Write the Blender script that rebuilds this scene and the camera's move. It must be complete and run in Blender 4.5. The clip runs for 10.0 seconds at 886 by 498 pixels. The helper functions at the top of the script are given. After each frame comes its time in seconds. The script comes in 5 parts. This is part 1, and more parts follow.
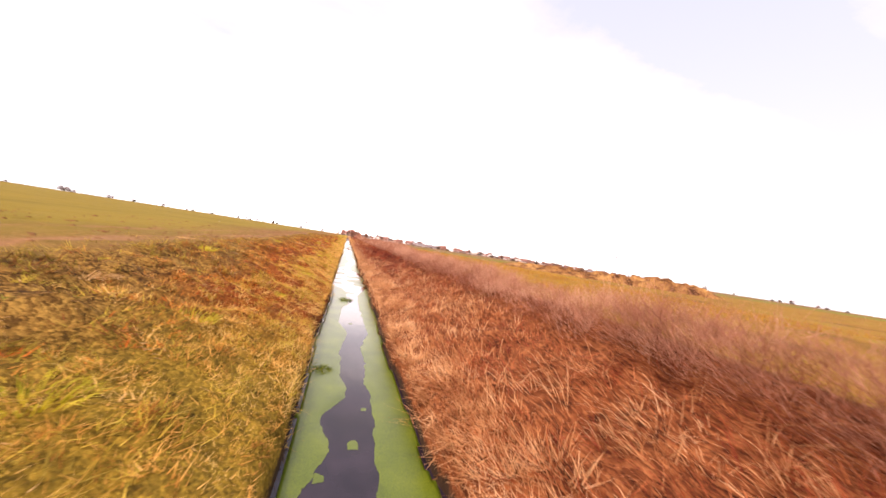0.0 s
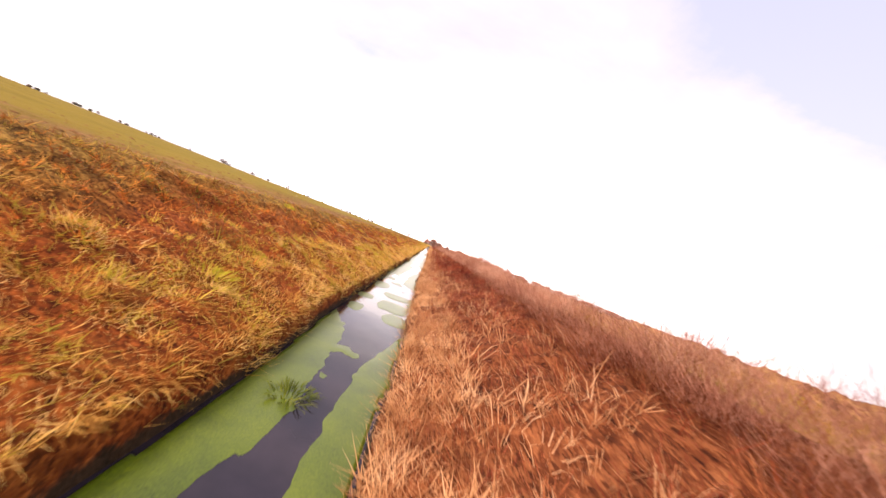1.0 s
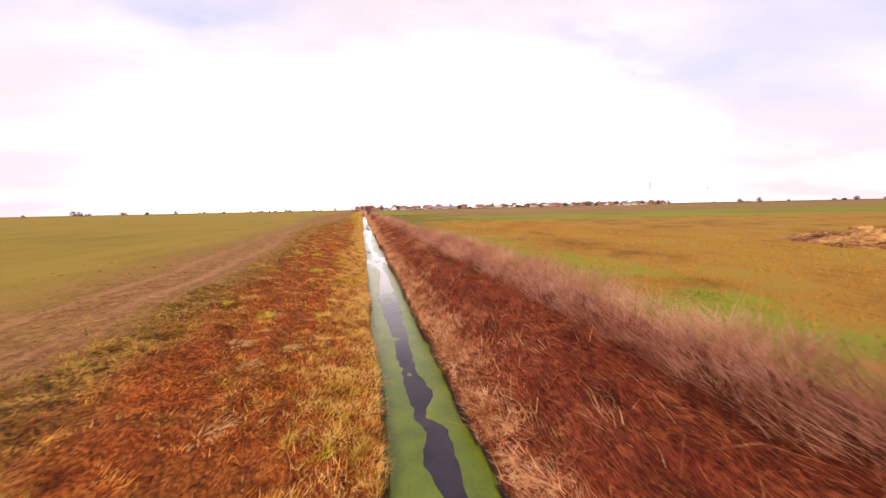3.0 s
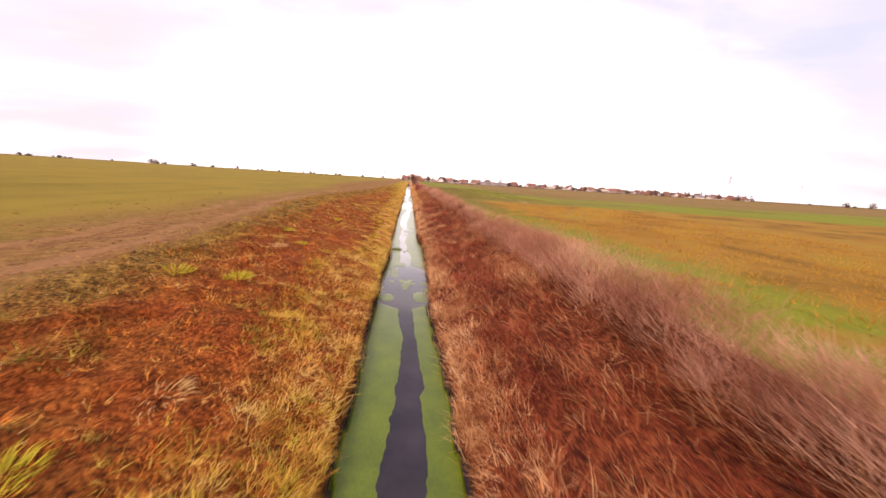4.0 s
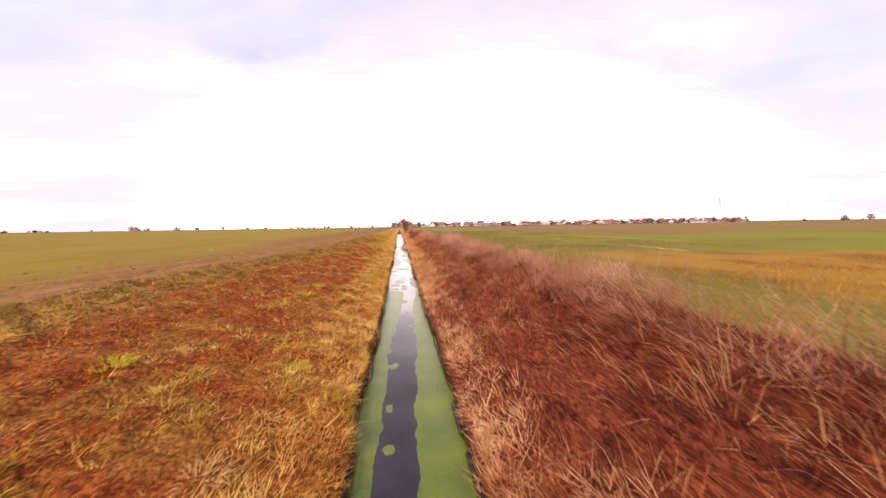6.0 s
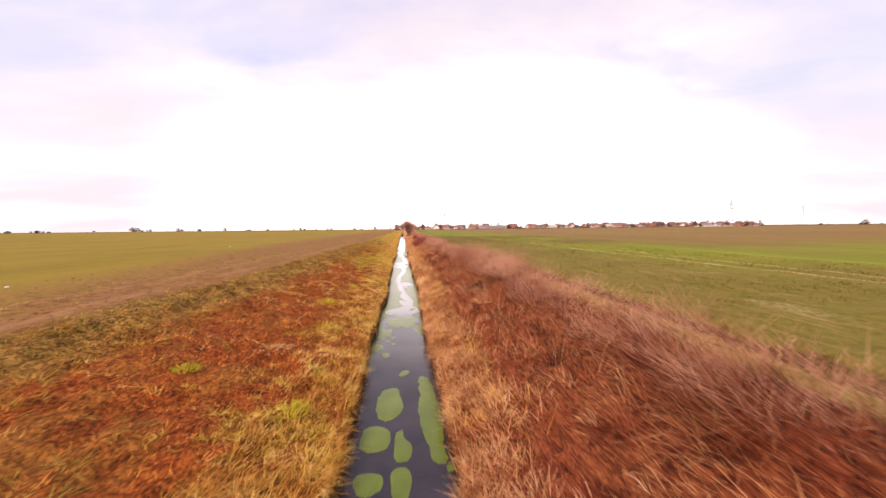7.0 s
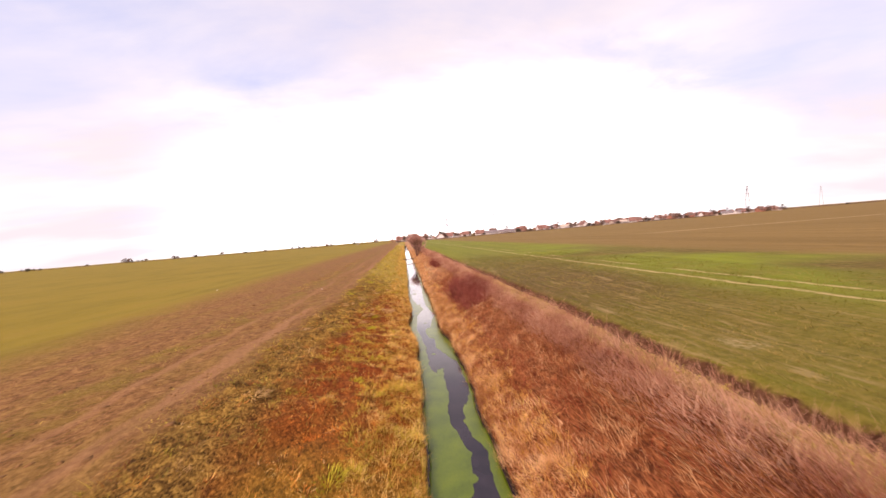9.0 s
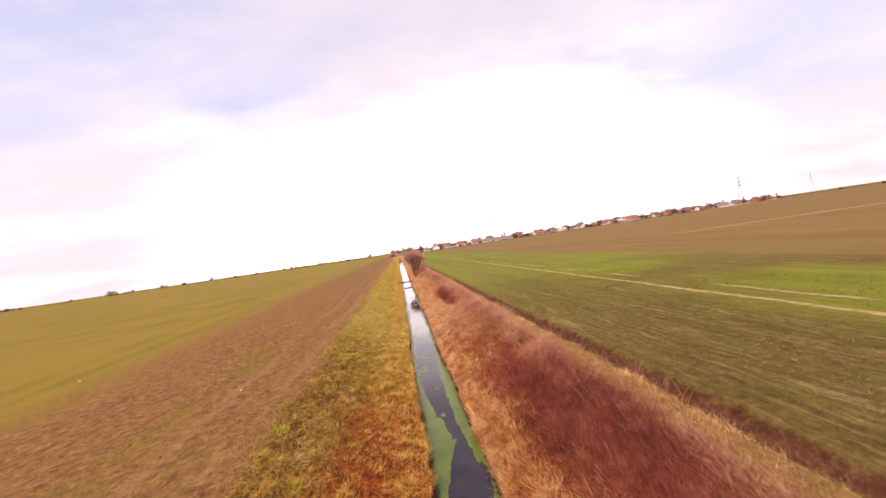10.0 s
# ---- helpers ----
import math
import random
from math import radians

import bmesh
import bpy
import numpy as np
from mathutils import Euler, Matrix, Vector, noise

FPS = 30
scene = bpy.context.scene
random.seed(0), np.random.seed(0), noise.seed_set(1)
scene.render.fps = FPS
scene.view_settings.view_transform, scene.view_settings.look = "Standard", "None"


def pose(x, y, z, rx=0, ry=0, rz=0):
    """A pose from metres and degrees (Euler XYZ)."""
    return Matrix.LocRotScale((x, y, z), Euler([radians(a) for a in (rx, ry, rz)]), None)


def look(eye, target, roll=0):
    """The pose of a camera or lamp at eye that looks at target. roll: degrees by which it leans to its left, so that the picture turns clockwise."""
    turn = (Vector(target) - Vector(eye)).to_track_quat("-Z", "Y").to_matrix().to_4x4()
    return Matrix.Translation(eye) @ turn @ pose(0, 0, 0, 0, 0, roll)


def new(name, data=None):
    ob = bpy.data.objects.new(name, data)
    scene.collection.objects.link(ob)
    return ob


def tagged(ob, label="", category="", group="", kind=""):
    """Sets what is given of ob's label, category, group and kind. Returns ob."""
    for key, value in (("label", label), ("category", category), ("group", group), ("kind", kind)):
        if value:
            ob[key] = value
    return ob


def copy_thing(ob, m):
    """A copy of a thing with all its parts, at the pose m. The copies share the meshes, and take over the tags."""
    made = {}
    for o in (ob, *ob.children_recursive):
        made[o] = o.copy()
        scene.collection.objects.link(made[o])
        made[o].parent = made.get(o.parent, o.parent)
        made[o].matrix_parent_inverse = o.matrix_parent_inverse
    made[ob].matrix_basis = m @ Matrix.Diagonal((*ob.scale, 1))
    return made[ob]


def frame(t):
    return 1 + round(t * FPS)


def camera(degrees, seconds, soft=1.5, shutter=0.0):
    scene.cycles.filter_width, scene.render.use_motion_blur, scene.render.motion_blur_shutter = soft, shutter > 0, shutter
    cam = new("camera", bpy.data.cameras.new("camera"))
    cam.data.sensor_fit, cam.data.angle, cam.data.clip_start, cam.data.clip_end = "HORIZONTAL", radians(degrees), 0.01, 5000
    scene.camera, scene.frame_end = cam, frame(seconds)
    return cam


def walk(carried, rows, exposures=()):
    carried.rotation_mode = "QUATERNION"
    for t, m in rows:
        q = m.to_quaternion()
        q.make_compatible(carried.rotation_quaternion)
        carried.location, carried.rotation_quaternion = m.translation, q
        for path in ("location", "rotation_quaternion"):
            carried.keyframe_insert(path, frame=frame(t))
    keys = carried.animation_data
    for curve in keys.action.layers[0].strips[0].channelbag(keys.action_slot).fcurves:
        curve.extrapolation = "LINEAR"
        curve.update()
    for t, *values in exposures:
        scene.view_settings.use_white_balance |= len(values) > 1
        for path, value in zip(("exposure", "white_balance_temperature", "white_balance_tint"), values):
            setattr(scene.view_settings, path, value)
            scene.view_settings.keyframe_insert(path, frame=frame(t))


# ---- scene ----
# ---- camera: a low, fast flight along a drainage ditch ----
cam = camera(107.0, 10.0, soft=1.5, shutter=0.08)

# seconds, x, y, z, yaw, pitch, roll
FLIGHT = [
    (0, -0.52, -0.00, 2.64, -16.41, 0.12, 8.84),
    (0.3, 0.34, 3.02, 2.16, -9.38, 0.31, 18.20),
    (0.5, 0.68, 5.01, 2.14, -4.60, 0.34, 24.19),
    (0.7, 0.89, 7.00, 2.15, -2.98, 0.29, 22.93),
    (1, 0.65, 10.02, 2.19, -2.28, 0.14, 21.48),
    (1.3, 0.09, 13.21, 2.33, -3.03, 0.90, 14.84),
    (1.5, -0.35, 15.44, 2.28, -5.97, 2.55, 9.03),
    (1.8, -0.83, 18.94, 2.40, -11.92, 4.20, 1.66),
    (2, -1.19, 21.38, 2.66, -14.59, 4.59, 0.60),
    (2.5, -1.45, 28.00, 3.61, -15.15, 2.64, -2.32),
    (3, -0.98, 35.46, 4.15, -13.69, -7.18, -1.23),
    (3.2, -0.69, 38.51, 3.92, -11.87, -8.75, 0.85),
    (4.3, 0.04, 54.24, 3.70, -5.16, -11.92, 4.37),
    (4.5, -0.01, 56.91, 3.36, -4.41, -10.02, 5.17),
    (5, -0.34, 63.50, 3.21, -5.36, -6.01, -2.20),
    (5.5, -0.25, 70.01, 3.25, -7.77, -4.82, -0.68),
    (6.8, -0.09, 85.50, 3.51, -7.19, -3.23, -1.34),
    (7, 0.07, 88.45, 3.66, -7.02, -3.63, -0.63),
    (7.5, 0.15, 96.08, 3.91, -4.80, -4.77, 3.28),
    (8, -0.25, 103.83, 4.23, -3.87, -4.21, 0.45),
    (8.5, -0.64, 111.45, 4.59, -4.99, -3.43, -4.00),
    (9, -0.96, 118.57, 5.31, -6.71, -2.33, -4.72),
    (9.5, -0.70, 125.39, 6.30, -6.25, -1.33, -2.21),
    (10, -0.87, 132.18, 6.40, -7.84, -0.65, -8.39),
]


def flown(x, y, z, yaw, pitch, roll):
    a, b = radians(yaw), radians(pitch)
    ahead = Vector((-math.sin(a) * math.cos(b), math.cos(a) * math.cos(b), math.sin(b)))
    eye = Vector((x, y, z))
    return look(eye, eye + 2 * ahead, roll)


walk(cam, [(t, flown(*row)) for t, *row in FLIGHT], exposures=[(0, 0.27, 7420, 50), (1, 0.2, 7420, 50), (2.4, -0.09, 7420, 50), (3.4, -0.10, 7420, 50), (5.2, -0.03, 7420, 50), (7.0, -0.08, 7420, 50), (10, -0.11, 7420, 50)])

# ---- sky and sun ----
SUN_ELEVATION, SUN_AZIMUTH = radians(40), radians(148)  # azimuth to the left of the ditch's direction
world = bpy.data.worlds.new("world")
scene.world = world
world.use_nodes = True
wn, wl = world.node_tree.nodes, world.node_tree.links
wn.clear()


def wnode(kind, **values):
    n = wn.new(kind)
    for key, value in values.items():
        n.inputs[key].default_value = value
    return n


sky = wn.new("ShaderNodeTexSky")
sky.sky_type, sky.sun_disc = "NISHITA", False
sky.sun_elevation, sky.sun_rotation = SUN_ELEVATION, -SUN_AZIMUTH
sky.air_density, sky.dust_density, sky.ozone_density = 1.2, 2.5, 1.5
dome = wn.new("ShaderNodeTexCoord")
split = wn.new("ShaderNodeSeparateXYZ")
wl.new(dome.outputs["Generated"], split.inputs[0])
# the cloud deck lies on a flat layer: divide by the height of the view
high = wn.new("ShaderNodeMath")
high.operation = "ADD"
high.inputs[1].default_value = 0.16
wl.new(split.outputs["Z"], high.inputs[0])
deck = wn.new("ShaderNodeVectorMath")
deck.operation = "DIVIDE"
wl.new(dome.outputs["Generated"], deck.inputs[0])
spread = wn.new("ShaderNodeCombineXYZ")
for k in range(3):
    wl.new(high.outputs[0], spread.inputs[k])
wl.new(spread.outputs[0], deck.inputs[1])
drift = wn.new("ShaderNodeMapping")
drift.inputs["Scale"].default_value = (0.75, 1.5, 0.0)
drift.inputs["Rotation"].default_value = (0, 0, radians(-16))
drift.inputs["Location"].default_value = (5.3, 2.2, 0)
wl.new(deck.outputs[0], drift.inputs[0])
puff = wnode("ShaderNodeTexNoise", Scale=1.1, Detail=7.0, Roughness=0.55, Distortion=0.4)
wl.new(drift.outputs[0], puff.inputs["Vector"])
cover = wn.new("ShaderNodeValToRGB")
cover.color_ramp.elements[0].position, cover.color_ramp.elements[0].color = 0.37, (0, 0, 0, 1)
cover.color_ramp.elements[1].position, cover.color_ramp.elements[1].color = 0.76, (1, 1, 1, 1)
# the gaps in the deck where blue shows, with frayed rims
fray = wnode("ShaderNodeTexNoise", Scale=2.2, Detail=7.0, Roughness=0.62)
wl.new(deck.outputs[0], fray.inputs["Vector"])
frayed = wn.new("ShaderNodeVectorMath")
frayed.operation = "MULTIPLY_ADD"
frayed.inputs[1].default_value, frayed.inputs[2].default_value = (0.9, 0.55, 0), (-0.45, -0.275, 0)
wl.new(fray.outputs["Color"], frayed.inputs[0])
rim = wn.new("ShaderNodeVectorMath")
rim.operation = "ADD"
wl.new(deck.outputs[0], rim.inputs[0])
wl.new(frayed.outputs[0], rim.inputs[1])
thick = wn.new("ShaderNodeMath")
thick.operation = "MULTIPLY_ADD"
thick.inputs[1].default_value, thick.inputs[2].default_value = 1.05, 0.21
wl.new(puff.outputs["Fac"], thick.inputs[0])
for cx, cy, rx, ry, depth in ((1.7, 0.42, 1.1, 0.44, 0.42), (0.85, 0.76, 0.55, 0.17, 0.30), (1.9, 1.28, 0.85, 0.26, 0.27), (-1.3, 1.36, 1.25, 0.40, 0.30), (-0.3, 1.0, 0.6, 0.2, 0.12), (0.95, 1.36, 0.4, 0.10, 0.12)):
    off = wn.new("ShaderNodeVectorMath")
    off.operation = "SUBTRACT"
    off.inputs[1].default_value = (cx, cy, 0)
    wl.new(rim.outputs[0], off.inputs[0])
    flat = wn.new("ShaderNodeVectorMath")
    flat.operation = "MULTIPLY"
    flat.inputs[1].default_value = (1 / rx, 1 / ry, 0)
    wl.new(off.outputs[0], flat.inputs[0])
    far = wn.new("ShaderNodeVectorMath")
    far.operation = "LENGTH"
    wl.new(flat.outputs[0], far.inputs[0])
    gap = wn.new("ShaderNodeMapRange")
    gap.interpolation_type = "SMOOTHSTEP"
    gap.inputs["From Min"].default_value, gap.inputs["From Max"].default_value = 1.9, 0.15
    gap.inputs["To Max"].default_value = depth
    wl.new(far.outputs["Value"], gap.inputs["Value"])
    less = wn.new("ShaderNodeMath")
    less.operation = "SUBTRACT"
    wl.new(thick.outputs[0], less.inputs[0])
    wl.new(gap.outputs[0], less.inputs[1])
    thick = less
wl.new(thick.outputs[0], cover.inputs[0])
# thicker cloud low down, with a ragged edge
ragged = wnode("ShaderNodeTexNoise", Scale=0.8, Detail=5.0, Roughness=0.6)
wl.new(drift.outputs[0], ragged.inputs["Vector"])
tilt = wn.new("ShaderNodeMath")
tilt.operation = "MULTIPLY_ADD"
tilt.inputs[1].default_value = 0.55
tilt.inputs[2].default_value = -0.275
wl.new(ragged.outputs["Fac"], tilt.inputs[0])
foot = wn.new("ShaderNodeMath")
foot.operation = "ADD"
wl.new(split.outputs["Z"], foot.inputs[0])
wl.new(tilt.outputs[0], foot.inputs[1])
low = wn.new("ShaderNodeMapRange")
low.inputs["From Min"].default_value, low.inputs["From Max"].default_value = 0.27, 0.06
wl.new(foot.outputs[0], low.inputs["Value"])
most = wn.new("ShaderNodeMath")
most.operation = "MAXIMUM"
wl.new(cover.outputs[0], most.inputs[0])
wl.new(low.outputs[0], most.inputs[1])
clear = wn.new("ShaderNodeBackground")
haze = wn.new("ShaderNodeMixRGB")
haze.inputs[0].default_value = 0.85
haze.inputs[2].default_value = (5.4, 7.6, 9.5, 1)
wl.new(sky.outputs[0], haze.inputs[1])
wl.new(haze.outputs[0], clear.inputs["Color"])
# the blue deepens with height
deepen = wn.new("ShaderNodeMapRange")
deepen.inputs["From Min"].default_value, deepen.inputs["From Max"].default_value = 0.2, 0.75
deepen.inputs["To Min"].default_value, deepen.inputs["To Max"].default_value = 0.136, 0.108
wl.new(split.outputs["Z"], deepen.inputs["Value"])
wl.new(deepen.outputs[0], clear.inputs["Strength"])
# the cloud is thinnest and brightest low over the far end of the ditch, greyer elsewhere
toward = wn.new("ShaderNodeVectorMath")
toward.operation = "DOT_PRODUCT"
toward.inputs[1].default_value = (0.17, 0.985, 0)
wl.new(dome.outputs["Generated"], toward.inputs[0])
ahead = wn.new("ShaderNodeMapRange")
ahead.interpolation_type = "SMOOTHSTEP"
ahead.inputs["From Min"].default_value, ahead.inputs["From Max"].default_value = 0.66, 1.0
wl.new(toward.outputs["Value"], ahead.inputs["Value"])
lower = wn.new("ShaderNodeMapRange")
lower.interpolation_type = "SMOOTHSTEP"
lower.inputs["From Min"].default_value, lower.inputs["From Max"].default_value = 0.52, 0.16
wl.new(foot.outputs[0], lower.inputs["Value"])
bright = wn.new("ShaderNodeMath")
bright.operation = "MULTIPLY"
wl.new(ahead.outputs[0], bright.inputs[0])
wl.new(lower.outputs[0], bright.inputs[1])
glow = wn.new("ShaderNodeMapRange")
glow.inputs["To Min"].default_value, glow.inputs["To Max"].default_value = 1.0, 2.5
wl.new(bright.outputs[0], glow.inputs["Value"])
folds = wnode("ShaderNodeTexNoise", Scale=0.9, Detail=4.0, Roughness=0.5)
wl.new(drift.outputs[0], folds.inputs["Vector"])
tint = wn.new("ShaderNodeValToRGB")
tint.color_ramp.elements[0].position, tint.color_ramp.elements[0].color = 0.40, (0.855, 1.02, 1.0, 1)
tint.color_ramp.elements[1].position, tint.color_ramp.elements[1].color = 0.58, (1.0, 1.20, 1.11, 1)
wl.new(folds.outputs["Fac"], tint.inputs[0])
cloud = wn.new("ShaderNodeBackground")
wl.new(tint.outputs[0], cloud.inputs["Color"])
wl.new(glow.outputs[0], cloud.inputs["Strength"])
blend = wn.new("ShaderNodeMixShader")
wl.new(most.outputs[0], blend.inputs[0])
wl.new(clear.outputs[0], blend.inputs[1])
wl.new(cloud.outputs[0], blend.inputs[2])
wout = wn.new("ShaderNodeOutputWorld")
wl.new(blend.outputs[0], wout.inputs[0])

sun = new("sun", bpy.data.lights.new("sun", "SUN"))
sun.data.energy, sun.data.angle, sun.data.color = 4.1, radians(2), (1.0, 0.91, 0.76)
sun_from = Vector((-math.sin(SUN_AZIMUTH) * math.cos(SUN_ELEVATION), math.cos(SUN_AZIMUTH) * math.cos(SUN_ELEVATION), math.sin(SUN_ELEVATION)))
sun.matrix_world = look(sun_from * 50, (0, 0, 0))


# ---- materials ----
class Nodes:
    """A principled material with a few short ways to wire it."""

    def __init__(self, name, rough=0.8, metal=0.0, ior=1.45, specular=0.3):
        self.mat = bpy.data.materials.new(name)
        self.mat.use_nodes = True
        self.n, self.l = self.mat.node_tree.nodes, self.mat.node_tree.links
        self.b = self.n["Principled BSDF"]
        self.b.inputs["Roughness"].default_value = rough
        self.b.inputs["Metallic"].default_value = metal
        self.b.inputs["IOR"].default_value = ior
        self.b.inputs["Specular IOR Level"].default_value = specular
        self.where = self.n.new("ShaderNodeTexCoord").outputs["Object"]

    def link(self, a, b):
        self.l.new(a, b)

    def noise(self, scale, detail=4.0, rough=0.55, stretch=None, vector=None):
        v = vector or self.where
        if stretch:
            m = self.n.new("ShaderNodeMapping")
            m.inputs["Scale"].default_value = stretch
            self.link(v, m.inputs[0])
            v = m.outputs[0]
        t = self.n.new("ShaderNodeTexNoise")
        t.inputs["Scale"].default_value, t.inputs["Detail"].default_value, t.inputs["Roughness"].default_value = scale, detail, rough
        self.link(v, t.inputs["Vector"])
        return t.outputs["Fac"]

    def cells(self, scale, stretch=(1, 1, 1)):
        """Small ragged pieces, as of leaf litter: a random tone for each, and the distance from its middle."""
        warp = self.n.new("ShaderNodeTexNoise")
        warp.inputs["Scale"].default_value, warp.inputs["Detail"].default_value = scale * 1.6, 2.0
        self.link(self.where, warp.inputs["Vector"])
        push = self.n.new("ShaderNodeVectorMath")
        push.operation = "MULTIPLY_ADD"
        push.inputs[1].default_value = (0.9 / scale,) * 3
        self.link(warp.outputs["Color"], push.inputs[0])
        self.link(self.where, push.inputs[2])
        m = self.n.new("ShaderNodeMapping")
        m.inputs["Scale"].default_value = stretch
        m.inputs["Rotation"].default_value = (0, 0, radians(20) if stretch[0] != stretch[1] else 0)
        self.link(push.outputs[0], m.inputs[0])
        v = self.n.new("ShaderNodeTexVoronoi")
        v.inputs["Scale"].default_value = scale
        self.link(m.outputs[0], v.inputs["Vector"])
        tone = self.n.new("ShaderNodeSeparateXYZ")
        self.link(v.outputs["Color"], tone.inputs[0])
        return tone.outputs[0], v.outputs["Distance"]

    def ramp(self, fac, stops):
        r = self.n.new("ShaderNodeValToRGB")
        e = r.color_ramp.elements
        while len(e) < len(stops):
            e.new(0.5)
        for k, (pos, colour) in zip(e, stops):
            k.position, k.color = pos, (*colour, 1)
        self.link(fac, r.inputs[0])
        return r.outputs[0]

    def mix(self, fac, a, b, kind="MIX"):
        m = self.n.new("ShaderNodeMixRGB")
        m.blend_type = kind
        for socket, value in zip(m.inputs, (fac, a, b)):
            if isinstance(value, (int, float)):
                socket.default_value = value
            elif isinstance(value, tuple):
                socket.default_value = (*value, 1)
            else:
                self.link(value, socket)
        return m.outputs[0]

    def math(self, op, a, b=0.0):
        m = self.n.new("ShaderNodeMath")
        m.operation = op
        for socket, value in zip(m.inputs, (a, b)):
            if isinstance(value, (int, float)):
                socket.default_value = value
            else:
                self.link(value, socket)
        return m.outputs[0]

    def step(self, value, lo, hi):
        m = self.n.new("ShaderNodeMapRange")
        m.interpolation_type = "SMOOTHSTEP"
        m.inputs["From Min"].default_value, m.inputs["From Max"].default_value = lo, hi
        self.link(value, m.inputs["Value"])
        return m.outputs[0]

    def bump(self, height, strength=0.5, distance=0.03):
        b = self.n.new("ShaderNodeBump")
        b.inputs["Strength"].default_value, b.inputs["Distance"].default_value = strength, distance
        self.link(height, b.inputs["Height"])
        self.link(b.outputs[0], self.b.inputs["Normal"])

    def colour(self, value):
        if isinstance(value, tuple):
            self.b.inputs["Base Color"].default_value = (*value, 1)
        else:
            self.link(value, self.b.inputs["Base Color"])
        return self.mat


def plain(name, colour, rough=0.8, metal=0.0, grain=6.0, vary=0.35, specular=0.3):
    m = Nodes(name, rough, metal, specular=specular)
    dark = tuple(c * (1 - vary) for c in colour)
    light = tuple(min(1, c * (1 + vary * 0.6)) for c in colour)
    fac = m.noise(grain, 6)
    m.bump(fac, 0.3, 0.02)
    return m.colour(m.ramp(fac, [(0.3, dark), (0.55, colour), (0.75, light)]))


def blade_material(name, stops, patch=0.5, patch_scale=0.5, rough=0.7, combed=False):
    """Dry or green blades: a shade of its own for each blade, drifting in patches over the bank."""
    m = Nodes(name, rough, specular=0.25)
    g = m.n.new("ShaderNodeNewGeometry")
    drift = m.noise(patch_scale, 3, stretch=(1.9, 0.7, 1) if combed else None)
    clump = m.step(m.noise(4.2, 3), 0.34, 0.66)
    fac = m.math("ADD", m.math("MULTIPLY", g.outputs["Random Per Island"], (1 - patch) * 0.4), m.math("MULTIPLY", m.step(drift, 0.32, 0.68), patch))
    fac = m.math("ADD", fac, m.math("MULTIPLY", clump, (1 - patch) * 0.6))
    tone = m.ramp(fac, stops)
    through_light = m.n.new("ShaderNodeBsdfTranslucent")
    m.link(tone, through_light.inputs["Color"])
    both_sides = m.n.new("ShaderNodeMixShader")
    both_sides.inputs[0].default_value = 0.4
    m.link(m.b.outputs[0], both_sides.inputs[1])
    m.link(through_light.outputs[0], both_sides.inputs[2])
    m.link(both_sides.outputs[0], m.n["Material Output"].inputs["Surface"])
    return m.colour(tone)


STRAW = blade_material("straw_grass", [(0.1, (0.30, 0.115, 0.019)), (0.32, (0.60, 0.30, 0.057)), (0.55, (0.79, 0.485, 0.122)), (0.76, (0.86, 0.61, 0.22)), (0.93, (0.58, 0.44, 0.06))], 0.45, 1.3)
BLEACHED = blade_material("bleached_straw", [(0.12, (0.24, 0.085, 0.035)), (0.35, (0.52, 0.245, 0.095)), (0.6, (0.74, 0.43, 0.20)), (0.9, (0.84, 0.58, 0.32))], 0.45, 1.3)
OLIVE = blade_material("olive_grass", [(0.1, (0.095, 0.068, 0.012)), (0.4, (0.29, 0.215, 0.028)), (0.7, (0.55, 0.39, 0.075)), (0.95, (0.32, 0.30, 0.026))], 0.5, 1.2)
RUST = blade_material("rust_grass", [(0.12, (0.21, 0.042, 0.008)), (0.38, (0.60, 0.155, 0.021)), (0.62, (0.82, 0.29, 0.042)), (0.82, (0.86, 0.45, 0.09)), (0.98, (0.74, 0.52, 0.10))], 0.55, 1.2)
DOCK = blade_material("dark_dead_grass", [(0.12, (0.085, 0.030, 0.009)), (0.45, (0.31, 0.112, 0.025)), (0.7, (0.52, 0.25, 0.052)), (0.95, (0.63, 0.45, 0.09))], 0.5, 1.2)
SEDGE = blade_material("red_sedge", [(0.12, (0.028, 0.005, 0.0025)), (0.40, (0.130, 0.019, 0.009)), (0.62, (0.30, 0.052, 0.023)), (0.86, (0.50, 0.132, 0.054)), (1.0, (0.72, 0.34, 0.16))], 0.5, 0.9, combed=True)
REED = blade_material("reed_stem", [(0.1, (0.07, 0.017, 0.0072)), (0.5, (0.23, 0.068, 0.028)), (0.9, (0.48, 0.21, 0.092))], 0.45, 0.8)
TAWNY = blade_material("tawny_sedge", [(0.12, (0.13, 0.025, 0.010)), (0.45, (0.39, 0.098, 0.034)), (0.7, (0.60, 0.215, 0.078)), (0.95, (0.80, 0.43, 0.19))], 0.5, 1.3, combed=True)
LEAFY = blade_material("yellow_green_grass", [(0.1, (0.17, 0.145, 0.016)), (0.4, (0.43, 0.35, 0.034)), (0.7, (0.70, 0.52, 0.08)), (0.95, (0.44, 0.42, 0.034))], 0.5, 0.9)
PLUME = blade_material("reed_plume", [(0.1, (0.25, 0.088, 0.052)), (0.5, (0.49, 0.235, 0.142)), (0.9, (0.70, 0.43, 0.28))], 0.5, 0.7)
TUFT = blade_material("green_tuft", [(0.1, (0.22, 0.23, 0.018)), (0.5, (0.48, 0.44, 0.030)), (0.9, (0.72, 0.60, 0.07))], 0.3, 0.6)
